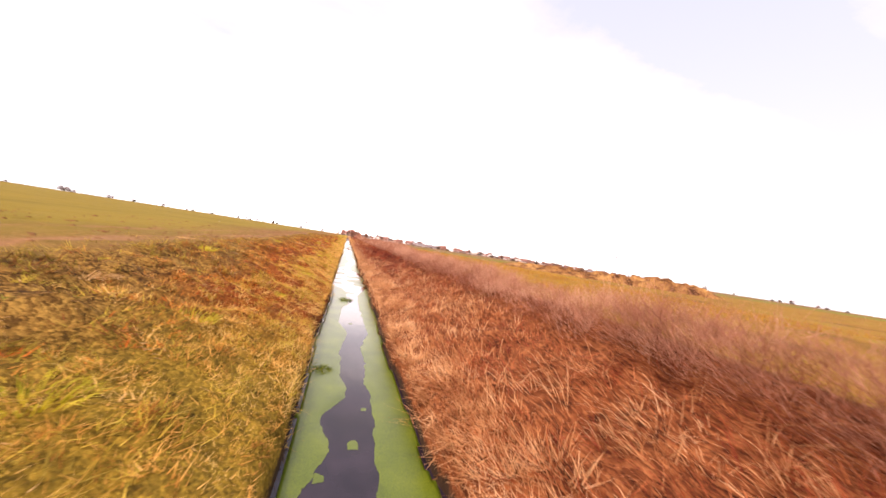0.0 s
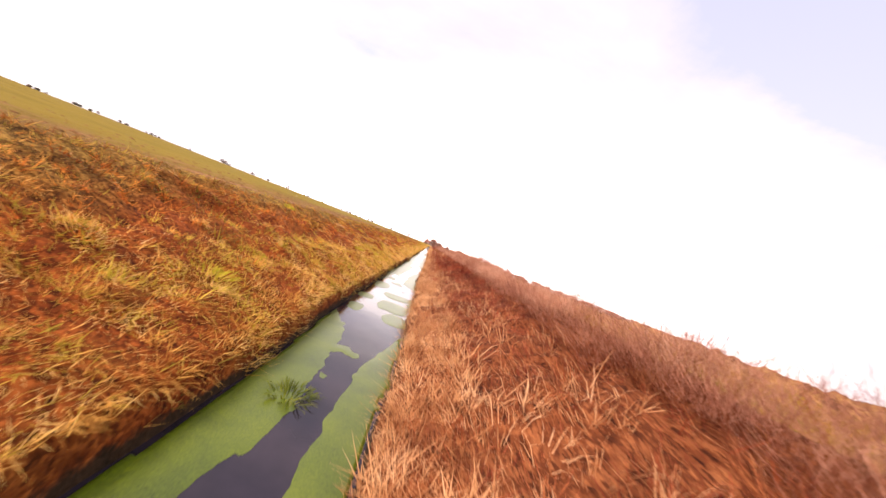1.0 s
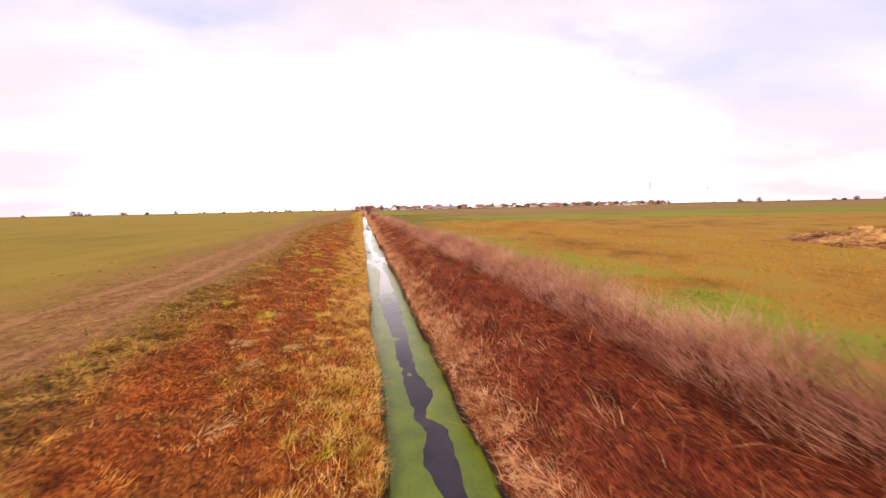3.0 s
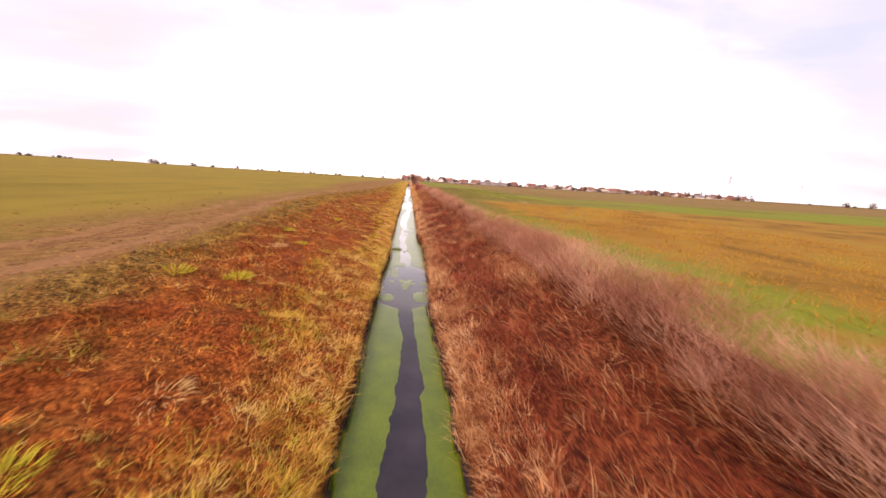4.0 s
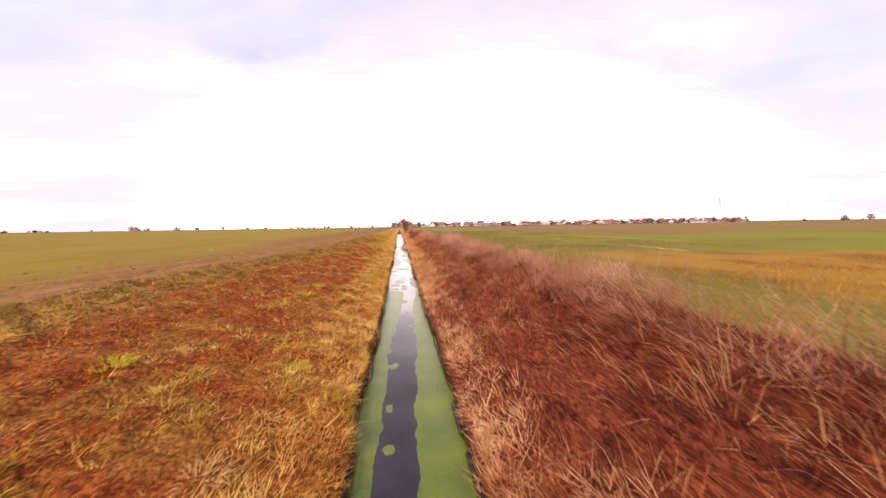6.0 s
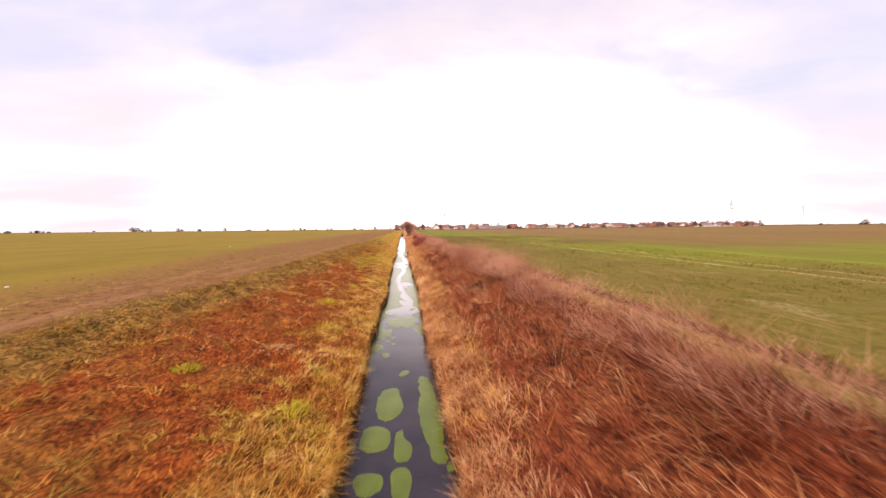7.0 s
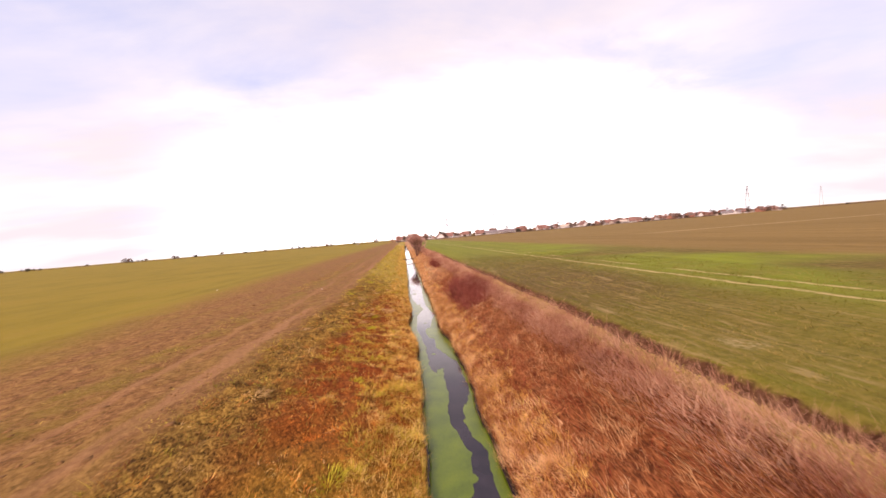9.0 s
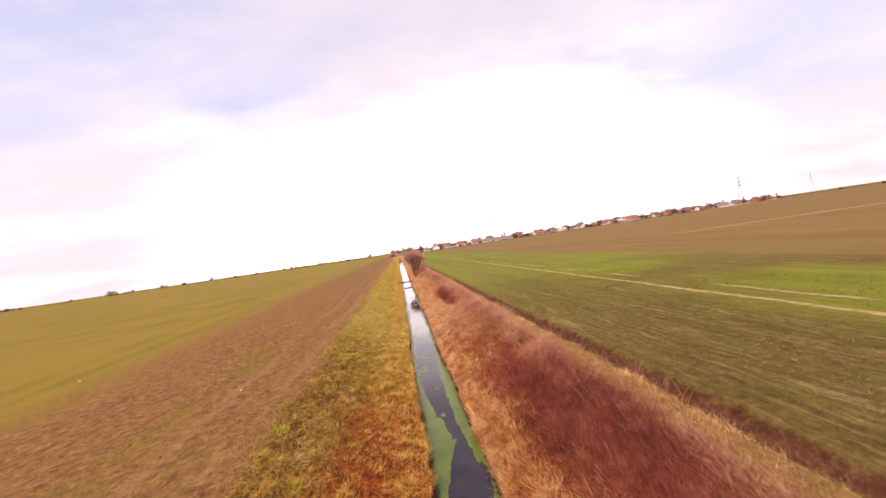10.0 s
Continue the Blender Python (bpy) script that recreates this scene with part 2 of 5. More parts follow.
PALE = blade_material("bleached_tuft", [(0.1, (0.36, 0.20, 0.072)), (0.5, (0.62, 0.39, 0.152)), (0.9, (0.78, 0.56, 0.248))], 0.3, 0.6)
CROP = blade_material("crop_shoots", [(0.1, (0.105, 0.09, 0.013)), (0.5, (0.19, 0.165, 0.024)), (0.9, (0.42, 0.30, 0.10))], 0.5, 0.3)
BRUSH = blade_material("red_brush", [(0.12, (0.085, 0.018, 0.014)), (0.5, (0.27, 0.062, 0.043)), (0.9, (0.48, 0.17, 0.11))], 0.4, 0.8)
WEED = blade_material("water_weed", [(0.1, (0.045, 0.075, 0.009)), (0.5, (0.125, 0.175, 0.018)), (0.9, (0.28, 0.31, 0.05))], 0.3, 0.6)
TAN = blade_material("tan_reeds", [(0.1, (0.24, 0.082, 0.034)), (0.5, (0.56, 0.265, 0.105)), (0.9, (0.80, 0.50, 0.235))], 0.5, 0.8, combed=True)
GREEN = blade_material("green_grass", [(0.1, (0.075, 0.092, 0.010)), (0.5, (0.20, 0.20, 0.020)), (0.9, (0.36, 0.32, 0.042))], 0.3, 0.6)
STUBBLE = blade_material("stubble", [(0.1, (0.33, 0.145, 0.0208)), (0.5, (0.5, 0.255, 0.036)), (0.95, (0.42, 0.31, 0.04))], 0.5, 0.15)


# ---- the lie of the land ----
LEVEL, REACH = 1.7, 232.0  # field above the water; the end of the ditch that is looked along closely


def lattice(ix, iy, seed):
    v = np.sin(ix * 127.1 + iy * 311.7 + seed * 74.7) * 43758.5453
    return v - np.floor(v)


def vnoise(x, y, seed=0):
    x, y = np.asarray(x, float), np.asarray(y, float)
    ix, iy = np.floor(x), np.floor(y)
    fx, fy = x - ix, y - iy
    fx, fy = fx * fx * (3 - 2 * fx), fy * fy * (3 - 2 * fy)
    a, b = lattice(ix, iy, seed), lattice(ix + 1, iy, seed)
    c, d = lattice(ix, iy + 1, seed), lattice(ix + 1, iy + 1, seed)
    return (a + (b - a) * fx) * (1 - fy) + (c + (d - c) * fx) * fy


def fbm(x, y, seed=0, octaves=3):
    out, size = 0.0, 0.5
    for k in range(octaves):
        out = out + size * (vnoise(x, y, seed + 13 * k) - 0.5)
        x, y, size = np.asarray(x) * 2.03 + 5.1, np.asarray(y) * 2.03 + 1.7, size * 0.5
    return out


def middle(y):
    """The ditch's centre line: nearly straight, with slight bends."""
    y = np.asarray(y, float)
    bends = np.interp(y, [24, 29, 33, 60, 66, 72, 75, 79, 95, 101, 106, 113, 117, 122, 126, 131, 134, 137.5, 141, 145, 150, 165],
                      [0, -0.14, 0, 0, 0.07, -0.11, -0.02, -0.12, -0.03, -0.05, 0.06, -0.02, 0.04, -0.16, 0, 0.10, 0.10, -0.18, 0.05, -0.06, -0.12, 0])
    return bends + 0.02 * np.sin(y / 2.1 + 1)


def half_left(y):
    return 0.77 + 0.30 * fbm(np.asarray(y) / 1.7, 0.5, 3)


def half_right(y):
    return 0.73 + 0.30 * fbm(np.asarray(y) / 1.6, 7.5, 5)


def top_left(y):
    """Where the grass bank ends and the headland begins."""
    y = np.asarray(y, float)
    line = np.interp(y, [18, 30, 40, 60, 67, 74, 86, 96, 104, 120, 130, 140, 150], [-4.7, -5.2, -5.8, -6.4, -6.9, -8.3, -8.7, -7.5, -6.6, -6.2, -6.0, -5.4, -5.0])
    return line - 0.6 * fbm(y / 5, 2.2, 8) - 0.8 * fbm(y / 1.4, 6.2, 9, 2)


def crop_left(y):
    """Where the bare headland gives way to the young crop."""
    y = np.asarray(y, float)
    return np.interp(y, [14, 24, 37, 60, 105, 120, 142, 190], [-5.4, -6.4, -9.9, -10.6, -12.2, -14.6, -16.8, -18.5])


def furrow(y):
    """The centre of the ploughed-out furrow between the reeds and the drilled crop."""
    return 5.95 + 0.5 * fbm(np.asarray(y, float) / 9, 4.4, 57, 2)


def height(x, y):
    x, y = np.broadcast_arrays(np.asarray(x, float), np.asarray(y, float))
    u = x - middle(y)
    left, right = half_left(y), half_right(y)
    d_left, d_right = -u - left, u - right
    lift = np.minimum(d_left / np.maximum(-top_left(y) - left, 1), 1)
    bank_l = 0.32 + (LEVEL - 0.32) * np.clip(lift, 0, 1) ** 0.9
    bank_r = 0.30 + (LEVEL - 0.18) * np.clip(d_right / 3.6, 0, 1) ** 0.95 - 0.12 * np.clip((d_right - 3.6) / 0.8, 0, 1)
    rut = 0.36 * np.exp(-(((x - furrow(y)) / 0.30) ** 2)) * np.clip((y - 84) / 10, 0, 1) * (0.75 + 1.1 * vnoise(x * 3.7, y * 2.9, 59))
    bank_r = np.minimum(bank_r, LEVEL + 0.12) - rut
    lip_l, lip_r = np.clip(d_left / 0.16, 0, 1), np.clip(d_right / 0.16, 0, 1)
    bed = -0.45
    z = np.where(u < 0, bed + (bank_l - bed) * lip_l, bed + (bank_r - bed) * lip_r)
    on_bank = np.clip((x - top_left(y)) / 0.8, 0, 1) * np.clip((4.6 - x) / 0.6, 0, 1)
    crest = np.clip((top_left(y) + 2.1 - x) / 0.8, 0, 1) * np.clip((x - top_left(y) + 0.4) / 0.6, 0, 1)
    rough = (0.44 * crest * np.maximum(fbm(x * 3.1, y * 3.1, 27, 2), 0) + 0.16 * fbm(x * 0.9, y * 0.9, 21, 4) + 0.46 * on_bank * fbm(x * 2.7, y * 2.7, 25, 2)) * np.clip(np.abs(u) - 0.8, 0, 1)
    near = (np.abs(x) < 60) & (y < 400)
    wheel = 0.035 * (np.exp(-(((x + 7.2) / 0.25) ** 2)) + np.exp(-(((x + 9.3) / 0.3) ** 2))) + 0.05 * (y > 96) * (
        np.exp(-(((x - 15.8) / 0.22) ** 2)) + np.exp(-(((x - 17.7) / 0.22) ** 2)))
    far = np.clip((np.hypot(x, y) - 300) / 1500, 0, 1)
    z = np.where(y > 430, np.maximum(z, LEVEL), z)
    return z + np.where(near, rough - wheel, 0) + 3.0 * far * (vnoise(x / 400, y / 400, 4) - 0.5)


def mesh_from(name, verts, loops, starts, material, smooth=False):
    me = bpy.data.meshes.new(name)
    verts = np.asarray(verts, np.float32).reshape(-1, 3)
    me.vertices.add(len(verts))
    me.vertices.foreach_set("co", verts.ravel())
    me.loops.add(len(loops))
    me.loops.foreach_set("vertex_index", np.asarray(loops, np.int32))
    me.polygons.add(len(starts))
    me.polygons.foreach_set("loop_start", np.asarray(starts, np.int32))
    if smooth:
        me.polygons.foreach_set("use_smooth", np.ones(len(starts), bool))
    me.materials.append(material)
    me.update(calc_edges=True)
    return me


def sheet(name, xs, ys, z_of, material):
    X, Y = np.meshgrid(xs, ys)
    Z = z_of(X, Y)
    nx, ny = len(xs), len(ys)
    i = (np.arange(ny - 1)[:, None] * nx + np.arange(nx - 1)[None, :]).ravel()
    loops = np.stack([i, i + 1, i + nx + 1, i + nx], 1).ravel()
    return mesh_from(name, np.stack([X, Y, Z], -1), loops, np.arange(len(i)) * 4, material, True)


# ---- ground ----
def ground_material():
    m = Nodes("ground", 0.95, specular=0.1)
    s = m.n.new("ShaderNodeSeparateXYZ")
    m.link(m.where, s.inputs[0])
    x0, y0 = s.outputs["X"], s.outputs["Y"]

    def laid_out(name):
        a = m.n.new("ShaderNodeAttribute")
        a.attribute_name = name
        return a.outputs["Fac"]

    from_bank, from_crop, from_furrow = laid_out("from_bank"), laid_out("from_crop"), laid_out("from_furrow")
    wobble = m.math("MULTIPLY", m.math("SUBTRACT", m.noise(0.35, 4), 0.5), 3.0)
    x, y = m.math("ADD", x0, wobble), m.math("ADD", y0, m.math("MULTIPLY", wobble, 2.0))
    fine, coarse = m.noise(9, 8, 0.7), m.noise(0.12, 4)
    lumps = m.noise(3.4, 6, 0.66)
    crumbs = m.noise(15, 4, 0.6)
    streak = m.noise(1.0, 6, 0.65, (4.5, 0.10, 1))
    broad = m.noise(1.0, 6, 0.68, (0.55, 0.022, 1))
    leaf, leaf_edge = m.cells(26)
    strand, strand_edge = m.cells(22, (2.0, 0.35, 1))
    mat_tone = m.mix(0.2, m.mix(0.5, fine, lumps), leaf)
    earth = m.ramp(mat_tone, [(0.32, (0.028, 0.007, 0.003)), (0.5, (0.180, 0.041, 0.009)), (0.68, (0.43, 0.120, 0.025))])
    dirt = m.ramp(m.mix(0.6, fine, lumps), [(0.36, (0.085, 0.034, 0.012)), (0.5, (0.198, 0.096, 0.033)), (0.64, (0.32, 0.170, 0.062))])
    dirt = m.mix(m.math("MULTIPLY", m.step(crumbs, 0.55, 0.63), 0.55), dirt, (0.055, 0.024, 0.010))
    dirt = m.mix(m.math("MULTIPLY", m.step(crumbs, 0.44, 0.36), 0.4), dirt, (0.36, 0.20, 0.085))
    young = m.ramp(m.mix(0.4, m.mix(0.6, fine, coarse), broad), [(0.36, (0.140, 0.108, 0.014)), (0.53, (0.215, 0.160, 0.022)), (0.8, (0.235, 0.145, 0.030))])
    tilth = m.mix(0.4, m.mix(0.55, streak, fine), lumps)
    rows = m.ramp(tilth, [(0.38, (0.052, 0.037, 0.010)), (0.5, (0.108, 0.074, 0.019)), (0.62, (0.195, 0.122, 0.045))])
    lush = m.ramp(m.mix(0.5, m.mix(0.5, streak, fine), broad), [(0.36, (0.105, 0.135, 0.012)), (0.7, (0.215, 0.245, 0.022))])
    stubble = m.ramp(m.mix(0.55, m.mix(0.5, fine, streak), m.noise(0.3, 5)), [(0.38, (0.125, 0.070, 0.012)), (0.5, (0.27, 0.142, 0.021)), (0.62, (0.235, 0.175, 0.025))])
    brown = m.ramp(m.mix(0.6, m.mix(0.5, fine, streak), broad), [(0.36, (0.135, 0.088, 0.024)), (0.64, (0.235, 0.150, 0.050))])
    thriving = m.ramp(tilth, [(0.36, (0.080, 0.068, 0.010)), (0.5, (0.143, 0.120, 0.019)), (0.66, (0.23, 0.162, 0.044))])
    rows = m.mix(m.step(m.math("ADD", y0, m.math("MULTIPLY", wobble, 3.0)), 138, 124), rows, thriving)
    drilled = m.step(m.math("SINE", m.math("ADD", m.math("MULTIPLY", x0, 17.45), m.math("MULTIPLY", wobble, 0.5))), 0.2, 0.95)
    rows = m.mix(m.math("MULTIPLY", m.math("MULTIPLY", drilled, m.step(m.noise(1.0, 5, 0.65, (3.0, 0.5, 1)), 0.46, 0.64)), 0.35), rows, (0.27, 0.18, 0.075))
    bare = m.noise(1.0, 6, 0.68, (2.2, 0.35, 1))
    rows = m.mix(m.math("MULTIPLY", m.step(bare, 0.56, 0.68), 0.55), rows, (0.33, 0.235, 0.105))
    rows = m.mix(m.math("MULTIPLY", m.step(m.noise(1.0, 6, 0.66, (1.3, 0.3, 3)), 0.53, 0.66), 0.45), rows, (0.115, 0.122, 0.012))
    rows = m.mix(m.math("MULTIPLY", m.step(crumbs, 0.54, 0.64), 0.25), rows, (0.034, 0.027, 0.007))
    # left of the ditch: headland, then young crop
    edge_l = m.math("ADD", m.math("ADD", from_crop, m.math("MULTIPLY", wobble, 0.9)), m.math("MULTIPLY", m.math("SUBTRACT", lumps, 0.5), 3.0))
    soil = m.mix(m.math("MULTIPLY", m.step(m.noise(0.9, 5, 0.6, (1.5, 0.4, 1)), 0.46, 0.62), 0.20), dirt, young)
    left = m.mix(m.step(edge_l, -4.2, 2.4), young, soil)
    verge = m.math("MULTIPLY", m.math("MULTIPLY", m.step(m.math("ADD", from_bank, wobble), -5.2, -4.4), m.step(m.math("ADD", from_bank, wobble), -3.2, -4.0)), m.step(m.noise(0.8, 4), 0.40, 0.6))
    left = m.mix(m.math("MULTIPLY", verge, 0.5), left, m.ramp(fine, [(0.3, (0.11, 0.080, 0.010)), (0.7, (0.22, 0.155, 0.025))]))
    run = m.math("ADD", from_bank, m.math("MULTIPLY", wobble, 0.25))
    tyre = m.math("ADD", m.math("MULTIPLY", m.step(run, -1.55, -1.30), m.step(run, -0.65, -0.9)), m.math("MULTIPLY", m.math("MULTIPLY", m.step(run, -3.35, -3.2), m.step(run, -2.75, -2.9)), 0.8))
    left = m.mix(m.math("MULTIPLY", m.math("MULTIPLY", tyre, m.step(m.noise(0.5, 5, 0.6, (2.0, 0.25, 1)), 0.36, 0.56)), 0.7), left, m.ramp(fine, [(0.3, (0.23, 0.112, 0.050)), (0.7, (0.33, 0.175, 0.085))]))
    # right: stubble, then drilled crop with a brown patch behind it
    crop = m.mix(m.math("MAXIMUM", m.math("MULTIPLY", m.step(m.noise(0.05, 3), 0.36, 0.58), m.step(x, 11, 18)), m.math("MULTIPLY", m.step(y, 138, 185), 0.75)), rows, lush)
    behind = m.math("MULTIPLY", m.step(x, 27, 33), m.step(y, 104, 130))
    crop = m.mix(behind, crop, brown)
    wheels = m.math("ADD", m.math("MULTIPLY", m.step(x0, 15.5, 15.7), m.step(x0, 16.1, 15.9)), m.math("MULTIPLY", m.math("MULTIPLY", m.step(x0, 17.4, 17.6), m.step(x0, 18.0, 17.8)), m.step(m.noise(0.11, 2), 0.42, 0.55)))
    crop = m.mix(m.math("MULTIPLY", wheels, m.math("MULTIPLY", m.step(lumps, 0.30, 0.55), 0.75)), crop, (0.46, 0.34, 0.17))
    for px, py in ((8.3, 127.0), (8.9, 111.7), (9.0, 94.8)):  # washed-out bald patches
        far_off = m.math("ADD", m.math("POWER", m.math("ABSOLUTE", m.math("DIVIDE", m.math("SUBTRACT", x, px), 0.6)), 2.0), m.math("POWER", m.math("ABSOLUTE", m.math("DIVIDE", m.math("SUBTRACT", y, py), 1.1)), 2.0))
        crop = m.mix(m.math("MULTIPLY", m.math("MULTIPLY", m.step(far_off, 1.0, 0.1), m.step(fine, 0.4, 0.6)), 0.35), crop, (0.46, 0.36, 0.20))
    lane = m.math("ADD", y0, m.math("MULTIPLY", x0, 0.15))
    path = m.math("MULTIPLY", m.math("MULTIPLY", m.step(lane, 201.5, 202.3), m.step(lane, 204.2, 203.4)), m.step(x0, 52, 66))
    crop = m.mix(m.math("MULTIPLY", path, 0.5), crop, (0.48, 0.36, 0.20))
    margin = m.mix(m.math("MULTIPLY", m.step(m.noise(0.4, 4), 0.36, 0.52), 0.95), stubble, lush)
    old = m.mix(m.math("MAXIMUM", m.step(x, 8.0, 10.5), m.step(y, 30, 22)), m.mix(m.step(y, 70, 84), margin, rows), stubble)
    edge = m.math("ADD", m.math("ADD", y0, m.math("MULTIPLY", wobble, 0.6)), m.math("MULTIPLY", x0, 0.2))
    right = m.mix(m.step(edge, 93, 96), old, crop)
    land = m.mix(m.step(x0, -1, 1), left, right)
    ragged = m.math("ADD", from_furrow, m.math("MULTIPLY", m.math("SUBTRACT", lumps, 0.5), 0.5))
    gully = m.math("MULTIPLY", m.math("MULTIPLY", m.step(ragged, -0.50, -0.34), m.step(ragged, 0.46, 0.30)), m.step(y0, 86, 95))
    land = m.mix(gully, land, m.ramp(m.mix(0.5, fine, lumps), [(0.36, (0.040, 0.016, 0.008)), (0.52, (0.105, 0.045, 0.022)), (0.66, (0.19, 0.092, 0.047))]))
    ochre = m.ramp(mat_tone, [(0.32, (0.036, 0.014, 0.004)), (0.5, (0.20, 0.085, 0.016)), (0.68, (0.40, 0.20, 0.037))])
    faded = m.math("ADD", m.math("MULTIPLY", m.math("MULTIPLY", m.step(y0, 72, 80), m.step(y0, 100, 90)), 0.5), 0.25)
    earth = m.mix(m.math("MULTIPLY", m.step(m.noise(0.9, 4), 0.44, 0.60), faded), earth, ochre)
    turf = m.ramp(mat_tone, [(0.32, (0.055, 0.036, 0.006)), (0.5, (0.20, 0.13, 0.017)), (0.68, (0.40, 0.26, 0.034))])
    yw = m.math("ADD", y0, wobble)
    mown = m.math("MAXIMUM", m.math("MULTIPLY", m.math("MULTIPLY", m.step(yw, 111, 117), m.step(yw, 128, 122)), m.step(m.math("ADD", x0, m.math("MULTIPLY", wobble, 0.8)), -5.0, -3.6)), m.step(yw, 143, 149))
    earth = m.mix(m.math("MAXIMUM", m.step(yw, 9, 4), mown), earth, m.mix(m.step(x0, -0.5, 0.5), turf, earth))
    crest_soil = m.ramp(m.mix(0.2, m.mix(0.5, fine, m.noise(2.5, 4)), leaf), [(0.38, (0.042, 0.020, 0.006)), (0.5, (0.165, 0.085, 0.019)), (0.62, (0.35, 0.205, 0.045))])
    earth = m.mix(m.step(m.math("ADD", m.math("ADD", from_bank, m.math("MULTIPLY", wobble, 0.6)), m.math("MULTIPLY", m.math("MULTIPLY", m.step(y0, 9, 17), m.step(y0, 76, 60)), 0.8)), 2.3, 1.0), earth, crest_soil)
    thatch = m.ramp(m.mix(0.25, m.mix(0.5, fine, lumps), strand), [(0.32, (0.024, 0.006, 0.004)), (0.5, (0.125, 0.029, 0.012)), (0.70, (0.28, 0.080, 0.028))])
    tawny = m.ramp(m.mix(0.25, m.mix(0.5, fine, lumps), strand), [(0.32, (0.045, 0.013, 0.006)), (0.5, (0.19, 0.058, 0.020)), (0.70, (0.40, 0.155, 0.056))])
    thatch = m.mix(m.math("MAXIMUM", m.step(y0, 24, 8), m.math("SUBTRACT", m.step(m.math("ADD", y0, m.math("MULTIPLY", wobble, 4.0)), 80, 112), m.math("MULTIPLY", m.math("MULTIPLY", m.step(yw, 108, 112), m.step(yw, 122, 118)), 0.8))), thatch, tawny)
    earth = m.mix(m.step(x0, 0.2, 0.6), earth, thatch)
    tan = m.ramp(m.mix(0.5, fine, lumps), [(0.36, (0.12, 0.07, 0.018)), (0.64, (0.34, 0.20, 0.055))])
    earth = m.mix(m.step(x0, 4.3, 4.7), earth, tan)
    reach = m.math("MULTIPLY", m.step(from_furrow, -0.42, -0.55), m.math("MAXIMUM", m.step(x0, 4.9, 4.6), m.step(y0, 88, 95)))
    bank = m.math("MULTIPLY", m.step(m.math("ADD", from_bank, m.math("MULTIPLY", m.math("SUBTRACT", lumps, 0.5), 1.6)), -0.45, 0.25), reach)
    litter = m.math("SUBTRACT", 1.0, m.mix(m.step(x0, -0.2, 0.2), leaf_edge, strand_edge))
    m.bump(m.mix(m.math("MULTIPLY", bank, 0.25), m.mix(0.5, fine, lumps), litter), 0.85, 0.08)
    far_bank = m.mix(m.step(x0, -0.3, 0.3), m.ramp(fine, [(0.3, (0.23, 0.165, 0.032)), (0.7, (0.40, 0.30, 0.075))]), m.ramp(fine, [(0.3, (0.26, 0.14, 0.07)), (0.7, (0.43, 0.26, 0.14))]))
    # wet mud low on the lip, darkened to paint the shadow gap under the rim
    shaded_mud = m.ramp(fine, [(0.3, (0.022, 0.014, 0.008)), (0.7, (0.060, 0.036, 0.020))])
    wet_shade = m.step(m.math("ADD", s.outputs["Z"], m.math("MULTIPLY", fine, 0.25)), 0.30, 0.20)
    return m.colour(m.mix(wet_shade, m.mix(bank, land, m.mix(m.step(y0, 149, 160), earth, far_bank)), shaded_mud))


def spaced(*runs):
    out = []
    for a, b, step in runs:
        out += list(np.arange(a, b, step))
    return np.array(out + [runs[-1][1]])


GROUND = ground_material()
gx = spaced((-4000, -800, 400), (-800, -120, 68), (-120, -24, 6), (-24, -10, 0.7), (-10, -2.2, 0.17), (-2.2, 2.2, 0.1), (2.2, 7, 0.17), (7, 22, 0.6), (22, 120, 7), (120, 800, 68), (800, 4000, 400))
gy = spaced((-600, -60, 60), (-60, -6, 3), (-6, 160, 0.33), (160, 240, 0.6), (240, 440, 4), (440, 900, 46), (900, 4500, 400))
ground = new("ground", sheet("ground", gx, gy, height, GROUND))
# how the land is laid out: metres past the edge of the bank, of the young crop and of the furrow
lie_x, lie_y = (a.ravel() for a in np.meshgrid(gx, gy))
for lie, past in (("from_bank", lie_x - top_left(lie_y)), ("from_crop", lie_x - crop_left(lie_y)), ("from_furrow", lie_x - furrow(lie_y))):
    ground.data.attributes.new(lie, "FLOAT", "POINT").data.foreach_set("value", past.astype(np.float32))
tagged(ground, "flat farmland with a ditch cut through it, bare earth, crops and stubble", "ground", kind="structure")


# ---- water ----
def water_material():
    m = Nodes("ditch_water", 0.03, ior=1.38, specular=0.6)
    m.bump(m.noise(5, 3, 0.5, (1, 0.5, 1)), 0.06, 0.02)
    return m.colour(m.ramp(m.noise(1.2, 4), [(0.35, (0.012, 0.010, 0.016)), (0.7, (0.034, 0.026, 0.036))]))


wy = np.arange(-60, 430.1, 1.0)
water = new("ditch_water", sheet("ditch_water", np.linspace(-1.6, 1.6, 5), wy, lambda X, Y: 0 * X, water_material()))
tagged(water, "still dark ditch water mirroring a pale cloudy sky", "water", kind="structure")

# open channel between the duckweed mats: distance along the ditch, centre, half width
CHANNEL_NEAR = [(-5, -0.2, 0.3), (3.4, -0.23, 0.37), (4.1, -0.1, 0.29), (4.9, -0.15, 0.38), (5.5, 0.05, 0.2), (6.2, -0.02, 0.21), (7.8, -0.03, 0.24), (9.2, 0.12, 0.27), (10.3, 0.0, 0.4),
                (12.3, -0.03, 0.32), (13.6, 0.1, 0.17), (15.1, 0.05, 0.26), (16.6, 0.15, 0.45), (18, 0, 1.0), (24, 0, 1.0), (25.4, -0.25, 0.4), (27.1, -0.2, 0.46), (28.8, 0.05, 0.22), (31.5, 0.1, 0.26)]
